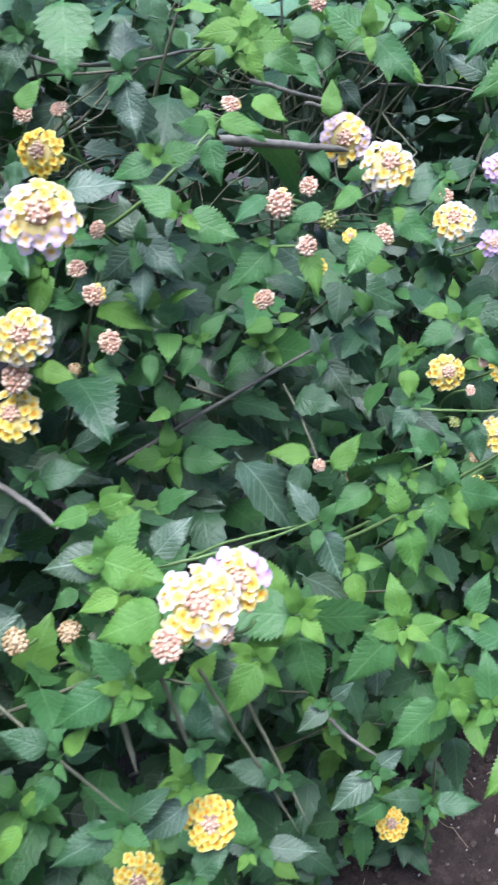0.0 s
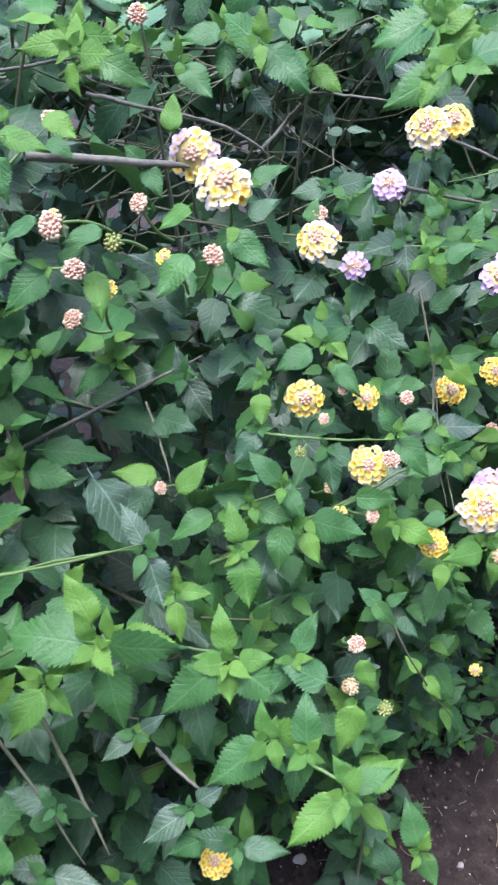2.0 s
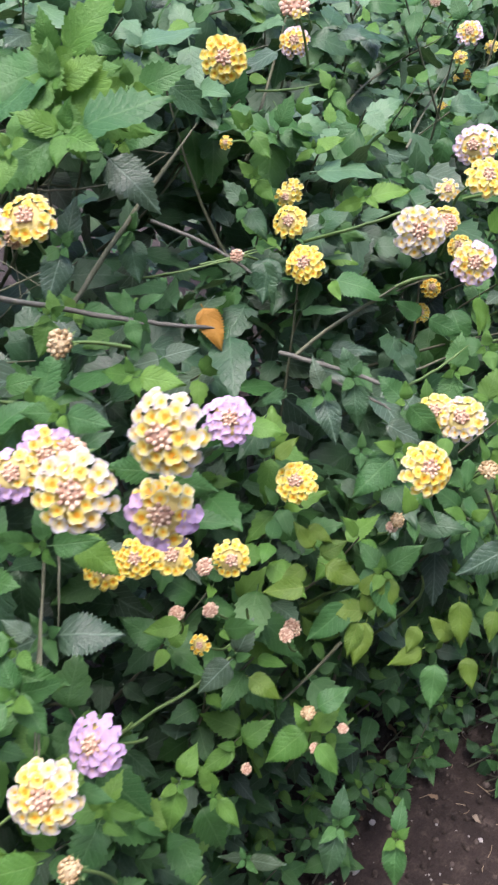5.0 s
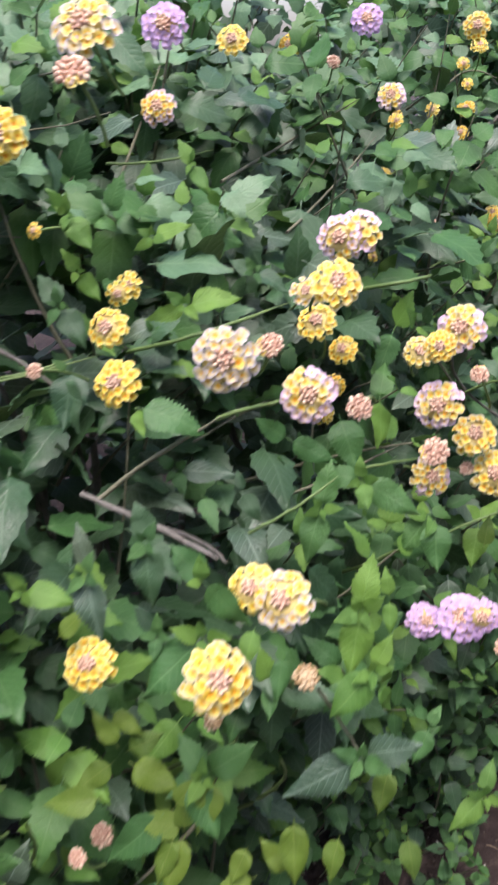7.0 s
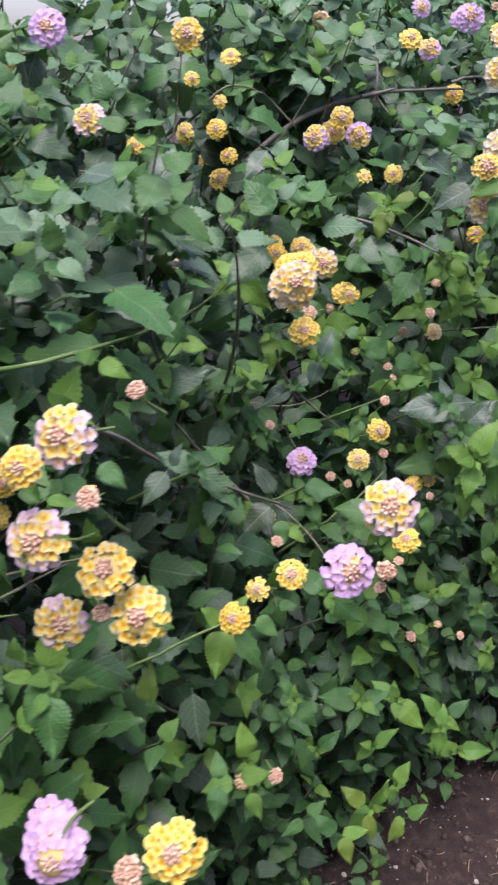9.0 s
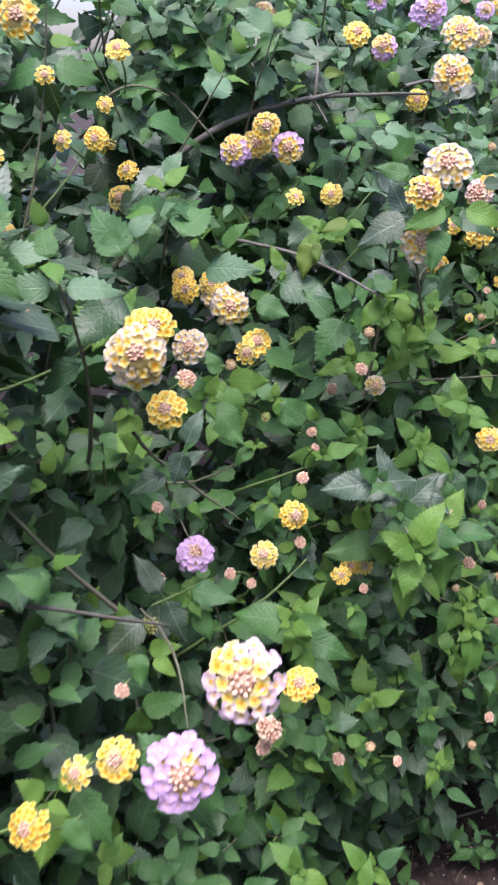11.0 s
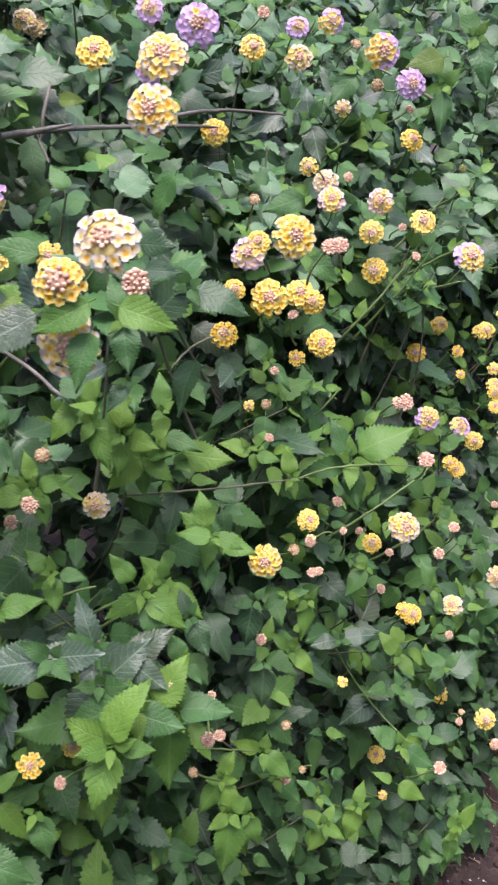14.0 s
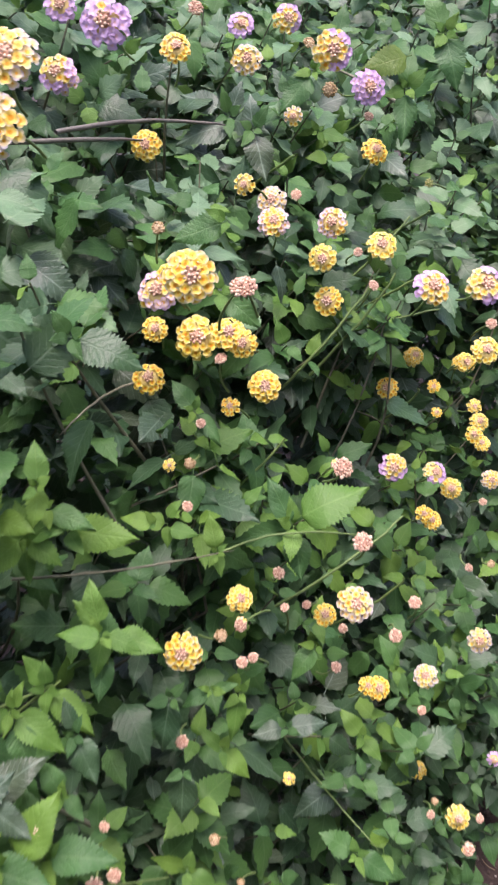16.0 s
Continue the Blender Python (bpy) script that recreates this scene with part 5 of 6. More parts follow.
grown(1.398, 0.039, 0.613, -0.013, 0.015, 0.007, "green")
grown(1.403, -0.002, 0.580, 0.010, -0.012, 0.015, "young")
grown(1.419, 0.093, 0.748, 0.006, -0.031, -0.019, "green")
grown(1.446, 0.028, 0.563, 0.009, -0.005, 0.022, "young")
grown(1.456, 0.073, 0.626, -0.024, 0.029, 0.005, "green")
grown(1.464, 0.061, 0.576, 0.015, -0.015, 0.018, "young")
grown(1.468, 0.174, 0.769, -0.008, -0.012, -0.021, "green")
grown(1.492, 0.182, 0.746, 0.003, -0.021, -0.009, "young")
grown(1.503, 0.162, 0.910, 0.011, -0.005, 0.025, "grey")
grown(1.515, 0.221, 0.919, -0.012, -0.012, -0.028, "young")
grown(1.521, 0.216, 0.718, 0.014, -0.024, 0.008, "young")
grown(1.523, 0.217, 0.748, -0.032, 0.016, -0.028, "grey")
grown(1.535, 0.075, 0.573, 0.005, -0.032, -0.023, "young")
grown(1.536, 0.243, 0.697, 0.002, 0.017, 0.037, "young")
grown(1.561, 0.224, 0.856, -0.027, 0.020, -0.017, "grey")
grown(1.571, 0.218, 0.748, 0.020, -0.038, -0.003, "green")
grown(1.571, 0.300, 0.948, 0.005, -0.036, -0.028, "young")
grown(1.573, 0.209, 0.734, -0.004, -0.020, -0.023, "green")
grown(1.586, 0.255, 0.717, -0.006, 0.028, 0.036, "grey")
grown(1.594, 0.290, 0.778, -0.002, -0.019, -0.017, "green")
grown(1.610, 0.270, 0.793, 0.016, -0.023, 0.014, "dark")
grown(1.610, 0.053, 0.497, -0.015, -0.006, -0.026, "young")
grown(1.623, 0.239, 0.891, 0.003, -0.035, -0.031, "green")
grown(1.636, 0.040, 0.454, 0.020, -0.033, 0.004, "young")
grown(1.636, 0.356, 0.929, 0.018, -0.010, 0.031, "young")
grown(1.636, 0.064, 0.488, -0.007, 0.021, 0.026, "young")
grown(1.636, 0.157, 0.709, -0.029, 0.041, 0.006, "green")
grown(1.651, 0.154, 0.680, -0.012, -0.016, -0.032, "young")
grown(1.653, 0.063, 0.476, 0.018, -0.018, 0.022, "green")
grown(1.664, 0.253, 0.893, -0.014, -0.018, -0.040, "young")
grown(1.666, 0.204, 0.796, -0.018, 0.002, -0.023, "green")
grown(1.667, 0.261, 0.894, -0.004, 0.014, 0.021, "green")
grown(1.668, 0.262, 0.889, -0.021, 0.019, -0.008, "young")
grown(1.669, 0.224, 0.841, -0.020, 0.011, -0.015, "green")
grown(1.676, 0.174, 0.668, 0.015, -0.005, 0.034, "young")
grown(1.682, 0.139, 0.578, 0.015, -0.025, 0.009, "dark")
grown(1.699, 0.184, 0.647, 0.018, -0.046, -0.013, "green")
grown(1.710, 0.234, 0.867, 0.004, -0.029, -0.022, "green")
grown(1.723, 0.201, 0.851, -0.016, 0.032, 0.019, "green")
grown(1.730, 0.276, 0.947, 0.010, -0.033, -0.012, "green")
grown(1.737, 0.154, 0.674, -0.008, -0.019, -0.029, "green")
grown(1.748, 0.142, 1.032, -0.033, 0.024, -0.019, "grey")
grown(1.748, 0.142, 1.033, -0.029, 0.023, -0.018, "grey")
grown(1.749, 0.145, 0.801, -0.037, 0.039, -0.006, "grey")
grown(1.754, 0.144, 1.062, -0.019, 0.026, 0.006, "green")
grown(1.758, 0.211, 0.805, 0.019, -0.028, 0.013, "young")
grown(1.761, 0.111, 0.739, 0.025, -0.012, 0.046, "young")
grown(1.763, 0.225, 0.832, 0.001, 0.014, 0.031, "green")
grown(1.764, 0.117, 1.042, -0.029, 0.021, -0.018, "young")
grown(1.764, 0.120, 1.026, -0.020, -0.003, -0.032, "green")
grown(1.767, 0.108, 1.040, 0.014, -0.035, -0.009, "young")
grown(1.768, 0.105, 0.736, 0.011, -0.022, 0.002, "young")
grown(1.771, 0.137, 0.546, 0.017, -0.023, 0.015, "young")
grown(1.774, 0.122, 0.711, -0.019, -0.012, -0.045, "young")
grown(1.783, 0.102, 1.057, 0.010, -0.021, 0.002, "dark")
grown(1.789, 0.111, 1.070, 0.009, -0.022, -0.000, "dark")
grown(1.789, 0.141, 0.757, 0.027, -0.023, 0.035, "grey")
grown(1.790, 0.141, 0.702, -0.014, 0.022, 0.014, "young")
grown(1.790, 0.150, 0.779, -0.034, 0.038, -0.006, "grey")
grown(1.791, 0.205, 0.887, -0.025, 0.024, -0.007, "young")
grown(1.793, 0.118, 0.743, 0.017, -0.038, -0.007, "green")
grown(1.793, 0.118, 0.751, -0.035, 0.032, -0.018, "green")
grown(1.794, 0.196, 0.825, -0.007, 0.015, 0.017, "young")
grown(1.795, 0.208, 0.890, 0.001, 0.008, 0.024, "young")
grown(1.799, 0.197, 0.822, -0.010, -0.012, -0.025, "young")
grown(1.801, 0.296, 0.958, -0.002, 0.012, 0.024, "young")
grown(1.801, 0.227, 1.014, 0.002, -0.017, -0.006, "young")
grown(1.802, 0.259, 0.992, -0.010, -0.008, -0.019, "olive")
grown(1.803, 0.158, 0.770, -0.031, 0.038, -0.003, "grey")
grown(1.803, 0.196, 0.821, 0.009, -0.021, 0.001, "green")
grown(1.803, 0.160, 0.711, -0.041, 0.045, -0.010, "green")
grown(1.805, 0.268, 0.991, -0.018, -0.005, -0.031, "olive")
grown(1.807, 0.128, 0.772, 0.006, -0.028, -0.015, "grey")
grown(1.808, 0.134, 0.626, -0.009, 0.022, 0.021, "dark")
grown(1.808, 0.108, 0.739, 0.021, -0.010, 0.040, "young")
grown(1.817, 0.142, 0.760, 0.023, -0.022, 0.028, "grey")
grown(1.826, 0.148, 0.972, -0.017, 0.005, -0.017, "dark")
grown(1.826, 0.082, 0.457, -0.018, 0.001, -0.024, "young")
grown(1.827, 0.106, 0.730, 0.022, -0.040, 0.005, "green")
grown(1.830, 0.111, 0.721, -0.019, -0.018, -0.050, "young")
grown(1.835, 0.204, 0.940, -0.022, 0.008, -0.023, "young")
grown(1.838, 0.245, 1.008, -0.023, 0.020, -0.010, "olive")
grown(1.845, 0.170, 1.005, -0.012, -0.015, -0.031, "green")
grown(1.845, 0.158, 0.806, -0.008, 0.019, 0.022, "young")
grown(1.848, 0.152, 0.800, 0.006, -0.003, 0.019, "young")
grown(1.850, 0.151, 0.792, -0.008, -0.019, -0.030, "green")
grown(1.851, 0.205, 0.922, -0.007, -0.022, -0.031, "young")
grown(1.851, 0.156, 0.795, 0.010, -0.036, -0.019, "young")
grown(1.851, 0.114, 0.753, -0.004, 0.014, 0.022, "green")
grown(1.855, 0.112, 0.488, -0.014, -0.015, -0.035, "green")
grown(1.864, 0.291, 0.986, 0.020, -0.028, 0.011, "young")
grown(1.874, 0.200, 0.907, 0.010, 0.003, 0.035, "young")
grown(1.880, 0.132, 0.770, -0.004, -0.022, -0.026, "dark")
grown(1.883, 0.086, 0.596, -0.021, -0.012, -0.047, "young")
grown(1.888, 0.207, 0.900, 0.008, -0.027, -0.007, "young")
grown(1.888, 0.165, 0.786, 0.006, -0.037, -0.024, "young")
grown(1.892, 0.306, 0.985, -0.017, 0.025, 0.014, "young")
grown(1.894, 0.104, 0.613, -0.022, 0.006, -0.025, "young")
grown(1.904, 0.183, 0.922, 0.005, 0.006, 0.028, "young")
grown(1.906, 0.130, 0.829, -0.018, 0.024, 0.007, "young")
grown(1.906, 0.203, 0.878, -0.028, 0.016, -0.024, "young")
grown(1.916, 0.215, 0.862, 0.005, 0.006, 0.028, "young")
grown(1.918, 0.145, 0.826, 0.000, 0.013, 0.030, "young")
grown(1.918, 0.142, 0.807, -0.015, -0.007, -0.029, "green")
grown(1.918, 0.214, 0.869, 0.016, -0.024, 0.012, "young")
grown(1.931, 0.207, 0.889, 0.012, -0.034, -0.010, "green")
grown(1.939, 0.155, 0.806, 0.015, -0.035, -0.007, "young")
grown(1.946, 0.204, 0.867, 0.023, -0.046, -0.001, "young")
grown(1.947, 0.108, 0.530, -0.006, -0.019, -0.026, "young")
grown(1.947, 0.194, 1.008, 0.018, -0.046, -0.011, "dark")
grown(1.958, 0.131, 0.501, -0.008, -0.022, -0.033, "young")
grown(1.976, 0.113, 0.580, 0.005, -0.031, -0.021, "young")
grown(1.980, 0.122, 0.674, -0.017, -0.011, -0.037, "dark")
grown(1.985, 0.155, 0.872, -0.015, 0.020, 0.007, "young")
grown(1.987, 0.142, 0.727, -0.020, -0.006, -0.037, "dark")
grown(2.005, 0.393, 1.133, 0.011, -0.025, 0.002, "olive")
grown(2.006, 0.115, 0.524, 0.004, -0.030, -0.020, "green")
grown(2.007, 0.164, 0.857, 0.009, -0.022, 0.000, "young")
grown(2.008, 0.165, 0.864, 0.006, -0.006, 0.016, "young")
grown(2.013, 0.123, 0.728, -0.020, 0.015, -0.009, "green")
grown(2.024, 0.075, 0.510, -0.008, 0.017, 0.018, "green")
grown(2.030, 0.123, 0.658, 0.005, -0.028, -0.017, "young")
grown(2.039, 0.114, 0.713, -0.017, -0.007, -0.034, "young")
grown(2.045, 0.076, 0.456, 0.006, -0.026, -0.012, "young")
grown(2.047, 0.147, 0.826, 0.002, 0.010, 0.029, "young")
grown(2.050, 0.073, 0.452, -0.023, 0.009, -0.024, "young")
grown(2.050, 0.154, 1.028, 0.006, -0.032, -0.020, "green")
grown(2.052, -0.058, 0.530, 0.012, -0.009, 0.024, "young")
grown(2.073, 0.053, 0.470, -0.020, -0.001, -0.031, "young")
grown(2.073, -0.048, 0.498, -0.015, -0.004, -0.023, "young")
grown(2.076, 0.168, 1.072, -0.030, 0.027, -0.013, "green")
grown(2.087, 0.020, 0.510, 0.009, -0.030, -0.012, "young")
grown(2.102, 0.215, 0.911, 0.002, -0.028, -0.024, "green")
grown(2.105, 0.027, 0.542, 0.011, -0.037, -0.017, "green")
grown(2.115, 0.113, 0.628, 0.020, -0.030, 0.010, "grey")
grown(2.126, 0.127, 0.823, -0.003, 0.026, 0.040, "green")
grown(2.131, 0.130, 0.827, 0.041, -0.046, 0.031, "young")
grown(2.134, 0.130, 0.814, -0.012, -0.017, -0.036, "green")
grown(2.142, 0.104, 0.706, -0.026, 0.010, -0.027, "green")
grown(2.186, 0.092, 0.521, -0.038, 0.026, -0.031, "grey")
grown(2.200, 0.051, 0.672, -0.002, 0.017, 0.030, "green")
grown(2.207, 0.101, 0.503, 0.011, -0.030, -0.008, "green")
grown(2.231, 0.090, 0.551, -0.007, 0.023, 0.027, "young")
grown(2.284, 0.333, 1.140, -0.021, 0.034, 0.016, "grey")
grown(2.292, 0.323, 1.129, -0.041, 0.042, -0.015, "grey")
grown(2.292, 0.301, 1.124, -0.010, -0.025, -0.044, "grey")
grown(2.335, 0.255, 1.124, 0.013, -0.030, -0.004, "young")
grown(2.337, 0.198, 0.877, -0.014, 0.026, 0.019, "young")
grown(2.383, 0.294, 1.179, -0.035, 0.015, -0.039, "green")
grown(2.387, 0.189, 1.196, -0.035, 0.034, -0.014, "olive")
grown(2.389, 0.192, 1.166, -0.021, -0.013, -0.048, "green")
grown(2.427, 0.176, 1.218, -0.012, -0.026, -0.047, "green")
grown(2.443, 0.222, 0.894, 0.011, -0.038, -0.018, "green")
cane((0.188, 0.281, 0.783), (0.196, 0.255, 0.759), (0.210, 0.225, 0.725), 1.0, "twig")
cane((0.217, 0.241, 0.824), (0.216, 0.227, 0.783), (0.216, 0.220, 0.755), 1.8, "twig")
cane((0.231, 0.212, 0.804), (0.239, 0.206, 0.764), (0.240, 0.202, 0.753), 1.2, "twig")
cane((0.266, 0.215, 0.779), (0.281, 0.201, 0.729), (0.293, 0.173, 0.668), 1.1, "twig")
cane((0.267, 0.362, 0.845), (0.271, 0.344, 0.837), (0.272, 0.328, 0.830), 2.2, "wood")
cane((0.277, 0.246, 0.832), (0.321, 0.225, 0.828), (0.394, 0.225, 0.805), 1.0, "green")
cane((0.313, 0.222, 0.723), (0.315, 0.202, 0.686), (0.316, 0.179, 0.646), 1.3, "twig")
cane((0.326, 0.267, 0.800), (0.378, 0.274, 0.780), (0.416, 0.237, 0.787), 1.0, "green")
cane((0.371, 0.367, 0.970), (0.379, 0.332, 0.996), (0.424, 0.317, 1.031), 1.3, "green")
cane((0.377, 0.194, 0.664), (0.380, 0.185, 0.655), (0.383, 0.169, 0.648), 1.4, "wood")
cane((0.396, 0.367, 0.811), (0.441, 0.339, 0.834), (0.501, 0.302, 0.862), 1.6, "wood")
cane((0.412, 0.197, 0.728), (0.431, 0.175, 0.720), (0.442, 0.151, 0.713), 1.0, "green")
cane((0.414, 0.298, 1.022), (0.449, 0.290, 1.016), (0.486, 0.277, 1.010), 3.0, "wood")
cane((0.417, 0.099, 0.689), (0.419, 0.083, 0.688), (0.422, 0.069, 0.683), 1.1, "green")
cane((0.418, 0.478, 1.062), (0.436, 0.430, 1.054), (0.514, 0.413, 1.059), 1.5, "wood")
cane((0.464, 0.226, 0.787), (0.483, 0.207, 0.802), (0.509, 0.189, 0.807), 1.0, "green")
cane((0.474, 0.321, 1.046), (0.496, 0.310, 1.039), (0.525, 0.301, 1.032), 1.5, "wood")
cane((0.479, 0.303, 0.843), (0.470, 0.281, 0.823), (0.463, 0.266, 0.805), 1.0, "twig")
cane((0.515, 0.219, 0.836), (0.539, 0.189, 0.833), (0.584, 0.168, 0.822), 1.0, "green")
cane((0.548, 0.134, 0.705), (0.571, 0.118, 0.645), (0.650, 0.121, 0.535), 0.8, "twig")
cane((0.553, 0.329, 1.025), (0.584, 0.322, 1.016), (0.620, 0.321, 0.997), 1.5, "wood")
cane((0.680, 0.370, 0.985), (0.730, 0.397, 0.988), (0.738, 0.383, 1.007), 2.0, "wood")
cane((0.681, 0.184, 0.795), (0.660, 0.161, 0.768), (0.640, 0.139, 0.747), 0.9, "twig")
cane((0.700, 0.187, 0.929), (0.688, 0.196, 0.932), (0.670, 0.219, 0.933), 1.0, "green")
cane((0.704, 0.205, 0.835), (0.681, 0.186, 0.787), (0.648, 0.152, 0.750), 1.0, "twig")
cane((0.709, 0.268, 0.969), (0.749, 0.264, 0.955), (0.788, 0.232, 0.944), 2.0, "wood")
cane((0.736, 0.359, 1.023), (0.733, 0.322, 1.024), (0.747, 0.298, 1.021), 1.2, "wood")
cane((0.743, 0.245, 0.867), (0.721, 0.216, 0.824), (0.700, 0.194, 0.784), 1.0, "twig")
cane((0.809, 0.255, 0.934), (0.831, 0.240, 0.928), (0.864, 0.228, 0.920), 1.7, "wood")
cane((0.822, 0.315, 0.927), (0.877, 0.321, 0.971), (0.940, 0.317, 1.029), 2.0, "twig")
cane((0.884, 0.309, 0.934), (0.913, 0.277, 0.943), (0.965, 0.254, 0.952), 0.9, "green")
cane((0.913, 0.313, 0.965), (0.932, 0.283, 0.951), (0.941, 0.256, 0.937), 1.5, "wood")
cane((0.919, 0.190, 0.893), (0.923, 0.148, 0.892), (0.927, 0.118, 0.889), 1.7, "wood")
cane((0.920, 0.284, 0.942), (0.935, 0.271, 0.946), (0.955, 0.263, 0.951), 1.1, "green")
cane((0.926, 0.196, 0.893), (0.944, 0.180, 0.913), (0.963, 0.141, 0.947), 1.5, "twig")
cane((0.939, 0.045, 0.831), (0.958, 0.041, 0.798), (0.965, 0.033, 0.779), 1.0, "twig")
cane((0.958, 0.184, 0.864), (0.979, 0.170, 0.850), (0.976, 0.151, 0.849), 1.5, "wood")
cane((0.964, 0.142, 0.946), (0.979, 0.132, 0.951), (1.033, 0.147, 0.936), 1.3, "green")
cane((0.984, 0.233, 0.958), (0.993, 0.184, 0.978), (1.060, 0.181, 0.983), 1.3, "green")
cane((1.000, 0.146, 0.860), (1.034, 0.142, 0.864), (1.065, 0.135, 0.876), 1.2, "green")
cane((1.083, 0.148, 0.864), (1.120, 0.151, 0.859), (1.129, 0.111, 0.878), 1.2, "green")
cane((1.086, 0.373, 1.048), (1.125, 0.364, 1.048), (1.208, 0.391, 1.049), 1.2, "green")
cane((1.088, 0.278, 0.853), (1.154, 0.271, 0.867), (1.200, 0.237, 0.887), 1.2, "twig")
cane((1.119, 0.213, 0.816), (1.166, 0.198, 0.824), (1.240, 0.197, 0.822), 1.2, "twig")
cane((1.192, 0.281, 1.003), (1.350, 0.361, 1.012), (1.485, 0.411, 1.044), 1.3, "twig")
cane((1.205, 0.361, 1.032), (1.398, 0.451, 1.047), (1.382, 0.371, 1.085), 1.5, "twig")
cane((1.231, 0.233, 0.956), (1.257, 0.199, 0.966), (1.417, 0.285, 0.929), 1.7, "green")
cane((1.279, 0.175, 0.907), (1.385, 0.211, 0.834), (1.494, 0.200, 0.767), 1.7, "wood")
cane((1.509, 0.208, 0.903), (1.559, 0.227, 0.858), (1.612, 0.202, 0.804), 1.5, "twig")
cane((1.524, 0.385, 0.887), (1.602, 0.384, 0.894), (1.627, 0.345, 0.933), 1.5, "green")
cane((1.531, 0.226, 0.743), (1.508, 0.177, 0.744), (1.444, 0.109, 0.762), 1.1, "twig")
cane((1.575, 0.255, 0.716), (1.596, 0.240, 0.725), (1.608, 0.221, 0.739), 1.1, "green")
cane((1.583, 0.252, 0.839), (1.613, 0.268, 0.792), (1.612, 0.248, 0.764), 1.1, "twig")
cane((1.624, 0.292, 0.800), (1.647, 0.263, 0.805), (1.678, 0.241, 0.822), 1.0, "twig")
cane((1.651, 0.490, 0.988), (1.678, 0.478, 1.015), (1.720, 0.471, 1.056), 1.3, "green")
cane((1.746, 0.472, 1.102), (1.772, 0.460, 1.116), (1.792, 0.434, 1.109), 1.3, "twig")
cane((1.802, 0.328, 0.979), (1.830, 0.283, 0.967), (1.824, 0.215, 0.950), 1.8, "wood")
cane((1.804, 0.156, 0.776), (1.794, 0.143, 0.753), (1.770, 0.118, 0.743), 1.3, "twig")
cane((1.807, 0.455, 1.035), (1.868, 0.416, 1.083), (1.955, 0.370, 1.108), 3.6, "wood")
cane((1.833, 0.460, 1.108), (1.843, 0.442, 1.090), (1.847, 0.420, 1.070), 1.5, "twig")
cane((1.921, 0.223, 0.832), (1.968, 0.176, 0.835), (2.049, 0.143, 0.826), 1.1, "twig")
cane((1.935, 0.104, 0.614), (1.890, 0.108, 0.646), (1.878, 0.117, 0.650), 0.8, "green")
cane((1.964, 0.376, 1.108), (1.959, 0.364, 1.098), (1.955, 0.353, 1.089), 1.5, "wood")
cane((1.979, 0.383, 1.109), (1.989, 0.388, 1.132), (2.029, 0.415, 1.160), 1.7, "wood")
cane((1.955, 0.372, 1.108), (2.045, 0.380, 1.111), (2.146, 0.351, 1.114), 2.6, "wood")
cane((2.077, 0.159, 0.810), (2.117, 0.128, 0.820), (2.132, 0.066, 0.833), 1.0, "green")
cane((2.077, 0.265, 0.928), (2.037, 0.260, 0.927), (1.973, 0.232, 0.926), 1.2, "twig")
cane((2.082, 0.315, 1.126), (2.173, 0.333, 1.130), (2.244, 0.320, 1.129), 2.0, "wood")
cane((2.130, 0.119, 0.599), (2.169, 0.099, 0.529), (2.167, 0.037, 0.493), 1.1, "green")
OWN = np.array(OWN)


def clear_of_own(p):
    """Which points do not stand before one of the leaves or stems set one by one."""
    return clear_of(p, OWN, 1.1, 0.0, 0.25, 0.1) & clear_of(p, BARE, 1.0, 0.012, 0.25, 0.0)


def rosettes():
    """Fills the shoot tip at each node with its crossed pair and small new leaves."""
    todo = list(NODES)
    while todo:
        o, w, s, kind = todo.pop(0)
        near = [q for q in todo if np.linalg.norm(q[0] - o) < 0.022]
        todo = [q for q in todo if np.linalg.norm(q[0] - o) >= 0.022]
        star = [(o, w, s, kind)] + near
        ax = np.array(outward(o[2], 0.25))
        e1 = unit(w - (w @ ax) * ax)
        e2 = np.cross(ax, e1)
        used = [math.atan2(q[1] @ e2, q[1] @ e1) for q in star]
        size = max(q[2] for q in star)
        tip = np.mean([q[0] for q in star], 0)
        for k in range(4):
            a = k * math.pi / 2 + RNG.normal(0, 0.15)
            if all(abs((a - u + math.pi) % (2 * math.pi) - math.pi) > 0.75 for u in used) and len(star) > 1 - (k == 2):
                way = unit(e1 * math.cos(a) + e2 * math.sin(a) + ax * 0.1 + RNG.normal(0, 0.1, 3))
                EXTRA.append((kind, tip - ax * 0.006, way, unit(ax + RNG.normal(0, 0.2, 3)), size * RNG.uniform(0.6, 0.95)))
        if size < 0.024:
            continue
        small = {"dark": "green", "grey": "green", "green": "young"}.get(kind, kind)
        for k in range(4):
            a = k * math.pi / 2 + 0.785 + RNG.normal(0, 0.2)
            way = unit((e1 * math.cos(a) + e2 * math.sin(a)) + ax * (0.5 if k % 2 else 0.8))
            EXTRA.append((small, tip + ax * 0.002, way, unit(ax + RNG.normal(0, 0.15, 3)), size * (0.42 if k % 2 else 0.28) * RNG.uniform(0.85, 1.15)))


EXTRA = []
rosettes()

def hollow(p):
    """A gap under the crown where bare branches show."""
    return (((p - np.array((0.75, 0.42, 0.980))) / np.array((0.31, 0.22, 0.085))) ** 2).sum(1) < 1.0


